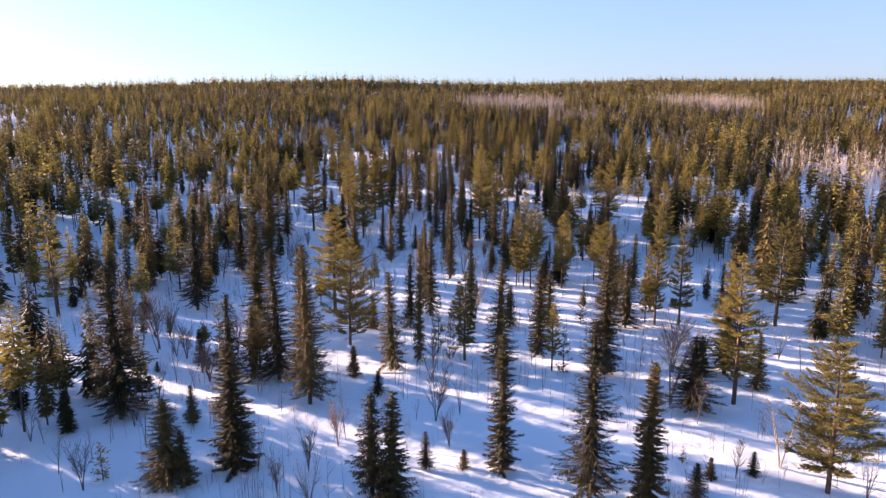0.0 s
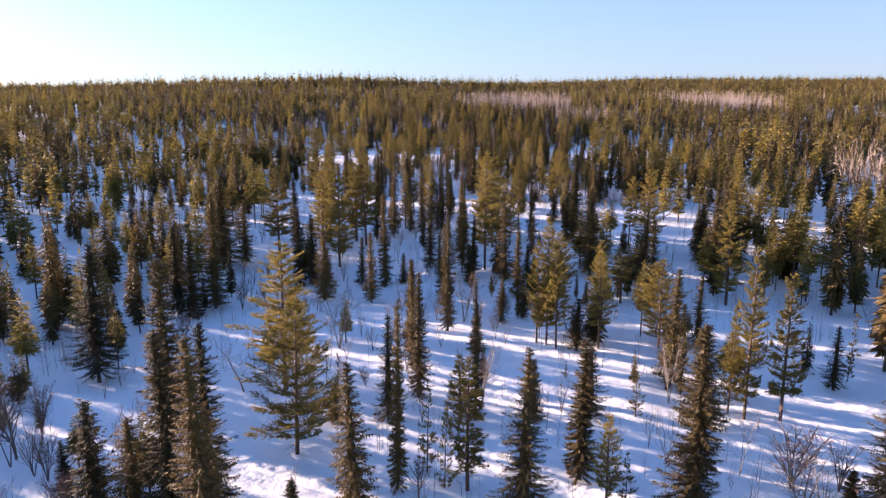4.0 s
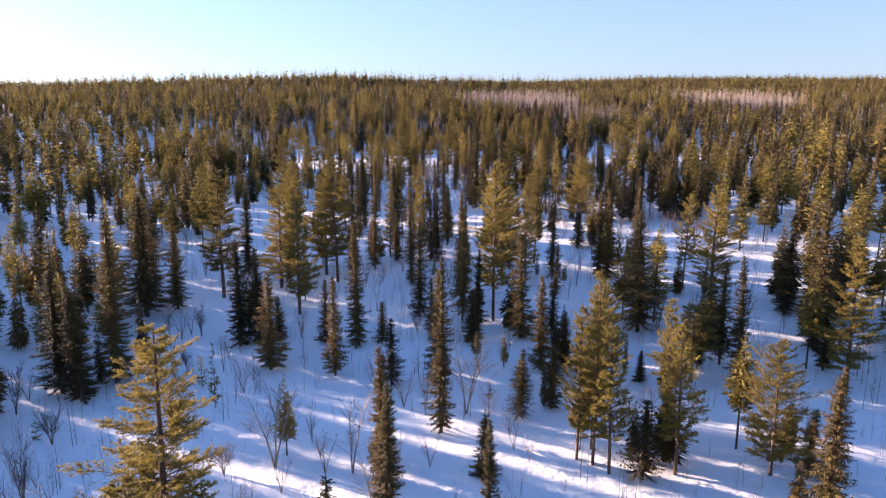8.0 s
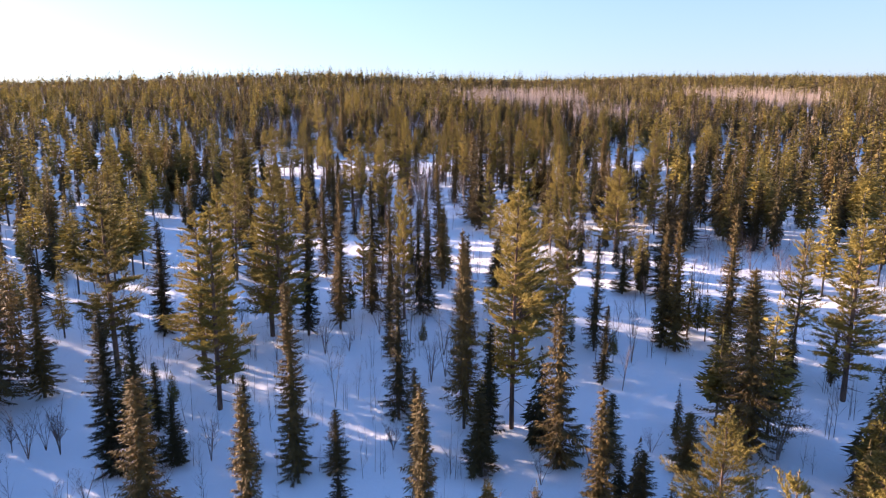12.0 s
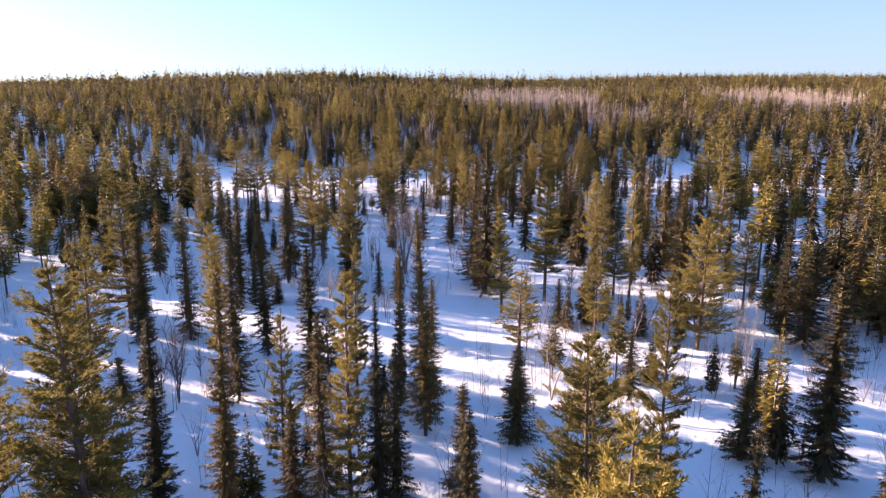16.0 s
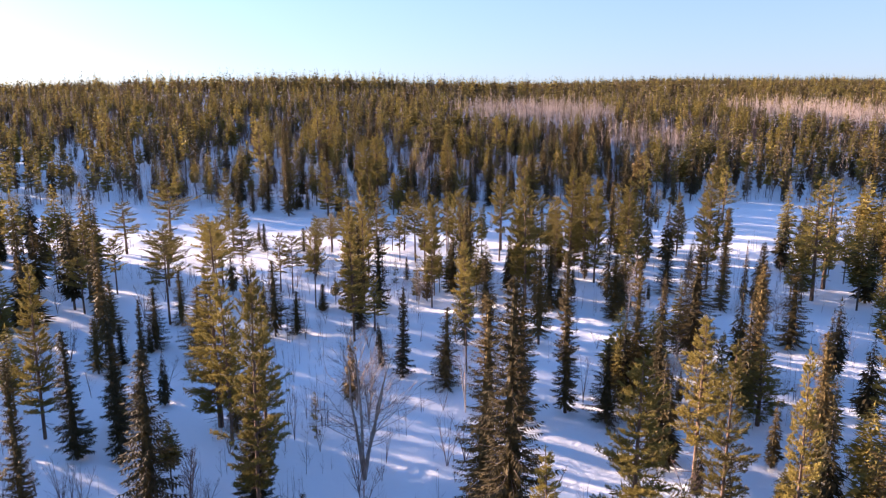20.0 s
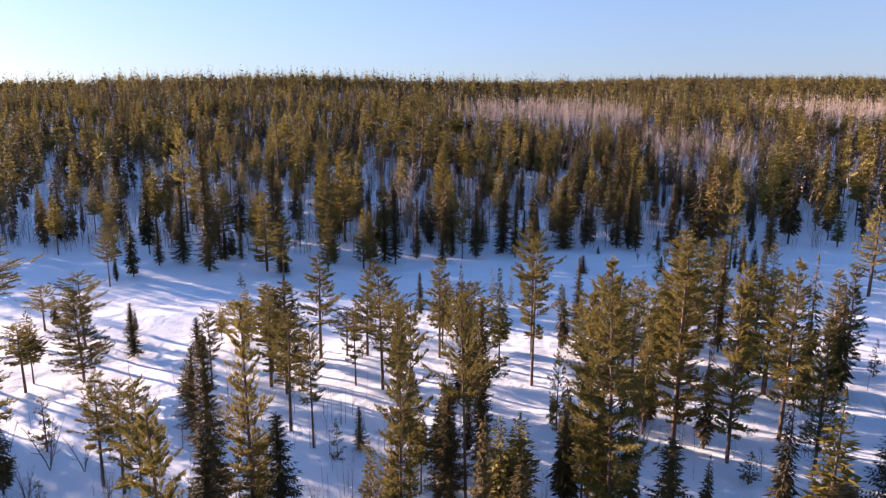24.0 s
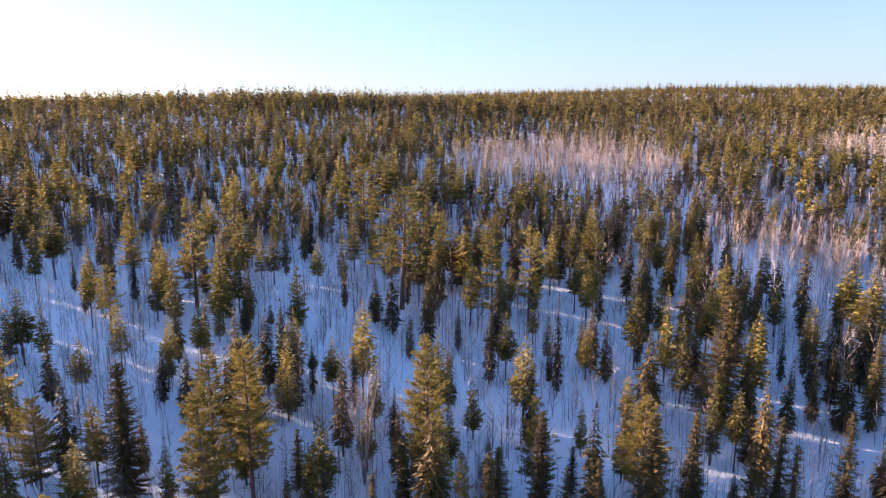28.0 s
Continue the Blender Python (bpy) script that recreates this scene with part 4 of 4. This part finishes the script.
def bare_far(stems, limbs, width, low=0.3, rise=0.8):
    """A leafless birch seen from far off: a slender stem and rising limbs, each one thin blade."""
    bl = Blades()
    for s in range(stems):
        at = rng.normal(0, 0.5, 2) * (stems > 1)
        lean = rng.normal(0, 0.035, 2)
        h = 10 * rng.uniform(0.75, 1.0)
        foot = np.array([[at[0], at[1], 0.0]])
        for turn in (0.0, 1.57):
            bl.add(foot, np.array([[lean[0], lean[1], 1.0]]), np.array([[math.cos(turn), math.sin(turn), 0.0]]), [h * 1.1], [width * 1.6])
        z = rng.uniform(low, 0.9, limbs) * h
        a = rng.uniform(0, 6.28, limbs)
        way = np.stack([np.cos(a), np.sin(a), rng.uniform(rise, rise + 1.6, limbs)], 1)
        bl.add(np.stack([at[0] + lean[0] * z, at[1] + lean[1] * z, z], 1), way, rng.normal(0, 1, (limbs, 3)), (h * 1.05 - z) * 0.42 + 0.3, np.full(limbs, width))
    return arrays(bl)


NEAR_SPRUCE = [far_conifer(w, l, 0.8, 900, 0.50, 0.24) for w, l in SPRUCES]
NEAR_PINE = [far_conifer(w, l, f, 900, 0.42, 0.20, 15) for w, l, f in PINES]
MID_SPRUCE = [far_conifer(w, l, 0.85, 200, 0.70, 0.58) for w, l in SPRUCES]
MID_PINE = [far_conifer(w, l, f, 200, 0.65, 0.55, 10) for w, l, f in PINES]
FAR_SPRUCE = [far_conifer(w, 0.3, 0.85, 56, 0.95, 1.05) for w, l in SPRUCES]
FAR_PINE = [far_conifer(w * 0.95, 0.6, f + 0.1, 56, 0.95, 1.05) for w, l, f in PINES]
FAR_BIRCH = [bare_far(n, 12, 0.065, 0.3, 2.6) for n in (1, 2, 1, 2)]
SHRUB = [bare_far(n, m, 0.055, 0.08) for n, m in ((1, 14), (2, 9), (1, 18), (3, 8), (2, 12))]
BUSHES = [arrays(both_rods) for n, s in ((4, 0.30), (6, 0.36), (3, 0.2)) for both_rods in [joined_rods(*bare_meshes(10.0, 8, 2, n, 0.055, s, 1.9, 0.5))]]
THICKET = [bare_far(n, 6, 0.15) for n in (2, 3, 2)]
WHIP = [bare_far(n, m, 0.06, 0.15) for n, m in ((2, 3), (1, 4), (3, 2), (1, 6))]
MID_STEM = [arrays(r) for r in [Rods(3) for k in range(2)] if r.add(bent_stem(9.0, 0.006, 3), [0.12, 0.08, 0.02]) is None]

cells = {}
for x, y, r in PLACED:
    cells.setdefault((int(x // 6), int(y // 6)), []).append((x, y))


def free(x, y, gap):
    for i in (-1, 0, 1):
        for j in (-1, 0, 1):
            for px, py in cells.get((int(x // 6) + i, int(y // 6) + j), ()):
                if (px - x) ** 2 + (py - y) ** 2 < gap * gap:
                    return False
    cells.setdefault((int(x // 6), int(y // 6)), []).append((x, y))
    return True


def inside_read(x, y):
    """The strip under the flight, where every tree has been set singly."""
    return READ_FROM < y < READ_TO and abs(x - 3) < 35 - 0.08 * min(100, max(0, y - 110))


def bog_edge(x):
    """Where the open snow in front of the hill begins."""
    return 262 - 38 * math.exp(-(((x - 5) / 95) ** 2))


OPEN_SNOW = [(-43, 77, 14, 13), (-27, 66, 9, 9)]


def wood_density(x, y):
    if in_zone(x, y, OPEN_SNOW):
        return 0.004
    if y < 266:
        if y > bog_edge(x) - 2 or inside_read(x, y) or (y > 18 and inside_read(x, y + 20)):
            return 0.0
        return 0.072 if y < 165 else (0.034 if -45 < x < 55 else 0.07)
    return 0.11 if x < -34 and y < 284 else (0.12 if x > 28 and y > 277 else 0.062)


near_s, near_p, mid_s, mid_p, far_s, far_p, far_b = [], [], [], [], [], [], []
for kind, x, y, h, wide in BEHIND:
    (near_s if kind == "spruce" else near_p).append((x, y, h, wide))
for (x0, x1, y0, y1, n) in ((-200, 200, -30, 345, 16000), (-270, 270, 345, 470, 3800), (-420, 420, 470, 620, 8000), (-620, 620, 620, 850, 11000), (-980, 980, 850, 1340, 16000)):
    full = n / ((x1 - x0) * (y1 - y0))
    for k in range(n):
        x, y = rng.uniform(x0, x1), rng.uniform(y0, y1)
        if x > 38 + 0.68 * max(0, y) or -x > 75 + 0.68 * max(0, y):
            continue
        patch = 0.8 + 0.6 * noise.noise((x * 0.025, y * 0.025, 7.0))
        if y < 345 and rng.uniform() * full > wood_density(x, y) * patch:
            continue
        if not free(x, y, 1.6 if y < 345 else 1.9):
            continue
        h = rng.uniform(6.5, 12.0) * (0.95 + 0.25 * noise.noise((x * 0.03, y * 0.03, 2.0)))
        if (in_zone(x, y, BIRCH_ZONES) and rng.uniform() < 0.95) or (y > 262 and rng.uniform() < 0.22):
            far_b.append((x, y, h * 1.05, 1.2))
        elif abs(x) < 62 and y < 300 or abs(x - 5) < 0.6 * (y - 221) and 262 < y < 350:
            (near_p if rng.uniform() < (0.32 if x > 26 and y > 262 else 0.55) else near_s).append((x, y, h * 1.05, rng.uniform(0.85, 1.2)))
        elif y < 470:
            (mid_p if rng.uniform() < (0.3 if x > 26 and y < 345 else 0.55) else mid_s).append((x, y, h * 1.1, rng.uniform(0.78, 1.15)))
        else:
            (far_p if rng.uniform() < 0.35 else far_s).append((x, y, h * (1.0 if y < 600 else rng.uniform(0.75, 1.55)), rng.uniform(1.05, 1.4) * (1.0 if y < 600 else 1.3)))
for cx, cy, rx, ry in BIRCH_ZONES:
    for k in range(int(rx * ry * 0.34)):
        a, q = rng.uniform(0, 6.28), math.sqrt(rng.uniform())
        far_b.append((cx + rx * q * math.cos(a), cy + ry * q * math.sin(a), rng.uniform(8.0, 14.0), 1.0))
whips, saplings = [], []
for k in range(2200):
    x, y = rng.uniform(-60, 65), rng.uniform(36, 262)
    if y > bog_edge(x) + 4 and rng.uniform() < 0.985:
        continue
    if rng.uniform() < 0.30 and free(x, y, 0.8):
        whips.append((x, y, rng.uniform(1.2, 4.2), 1.0))
for k in range(3600):
    x, y = rng.uniform(-85, 95), rng.uniform(264, 352)
    if noise.noise((x * 0.06, y * 0.06, 3.0)) > -0.25:
        saplings.append((x, y, rng.uniform(3.5, 9.5), 0.8))
thickets = []
for k in range(700):
    x, y = rng.uniform(-42, 44), rng.uniform(36, 215)
    if free(x, y, 1.0) and noise.noise((x * 0.07, y * 0.07, 11.0)) > -0.1:
        thickets.append((x, y, rng.uniform(1.6, 4.5), 1.0))
young_birches = []
for k in range(3000):
    x, y = rng.uniform(-48, 50), rng.uniform(36, 222)
    if noise.noise((x * 0.05, y * 0.05, 21.0)) > -0.12:
        young_birches.append((x, y, rng.uniform(1.5, 5.0), 0.9))
thicket = []
for k in range(5500):
    y = 345 + 200 * rng.uniform() ** 1.3
    thicket.append((rng.uniform(-0.66, 0.66) * (y - 130), y, rng.uniform(3.5, 8.0), 1.6))
joined("spruce_wood", MID_SPRUCE, mid_s, SPRUCE, "dark green spruces of the wood on either side", "spruce wood")
joined("pine_wood", MID_PINE, mid_p, PINE, "golden green pines of the wood on either side", "pine wood")
joined("near_spruce_wood", NEAR_SPRUCE, near_s, SPRUCE, "dark green spruces standing close together in snow", "spruce wood")
joined("near_pine_wood", NEAR_PINE, near_p, PINE, "golden green pines standing close together in snow", "pine wood")
joined("wood_stems", MID_STEM, near_s + near_p + mid_s + mid_p, SPRUCE_BARK, "dark straight stems of the wood", "tree stems")
joined("far_spruce_wood", FAR_SPRUCE, far_s, SPRUCE, "dark spruces covering the far hill", "spruce wood")
joined("far_pine_wood", FAR_PINE, far_p, PINE, "olive green pines covering the far hill", "pine wood")
joined("birch_stand", [bare_far(n, 20, 0.034, 0.25, 1.8) for n in (1, 2, 1, 2)], [q for q in far_b if q[1] < 350], BIRCH_TWIG, "pale leafless birches crowding the foot of the hill", "birch wood")
joined("birch_wood", FAR_BIRCH, [q for q in far_b if q[1] >= 350], BIRCH_TWIG, "pale brown leafless birches in a stand on the hill", "birch wood")
joined("bare_saplings", SHRUB, saplings, TWIG, "thin leafless birch saplings crowding the hillside", "saplings")
under = []
for k in range(3600):
    y = rng.uniform(268, 430)
    x = 5 + rng.uniform(-0.62, 0.62) * (y - 200)
    if noise.noise((x * 0.08, y * 0.08, 31.0)) > -0.1:
        under.append((x, y, rng.uniform(2.0, 6.5), 1.1))
joined("hill_undergrowth", SHRUB, under, TWIG, "brown leafless shrubs between the conifers of the hillside", "undergrowth")
joined("bare_bushes", BUSHES, thickets, TWIG, "bare brown bushes scattered over the snow", "bushes")
joined("young_birches", SHRUB, young_birches, TWIG, "thin leafless young birches standing in the snow", "saplings")
joined("bare_thicket", THICKET, thicket, TWIG, "grey brown leafless undergrowth between the conifers of the hill", "thicket")
joined("bare_shoots", WHIP, whips, TWIG, "thin bare shoots sticking out of the snow", "shoots")
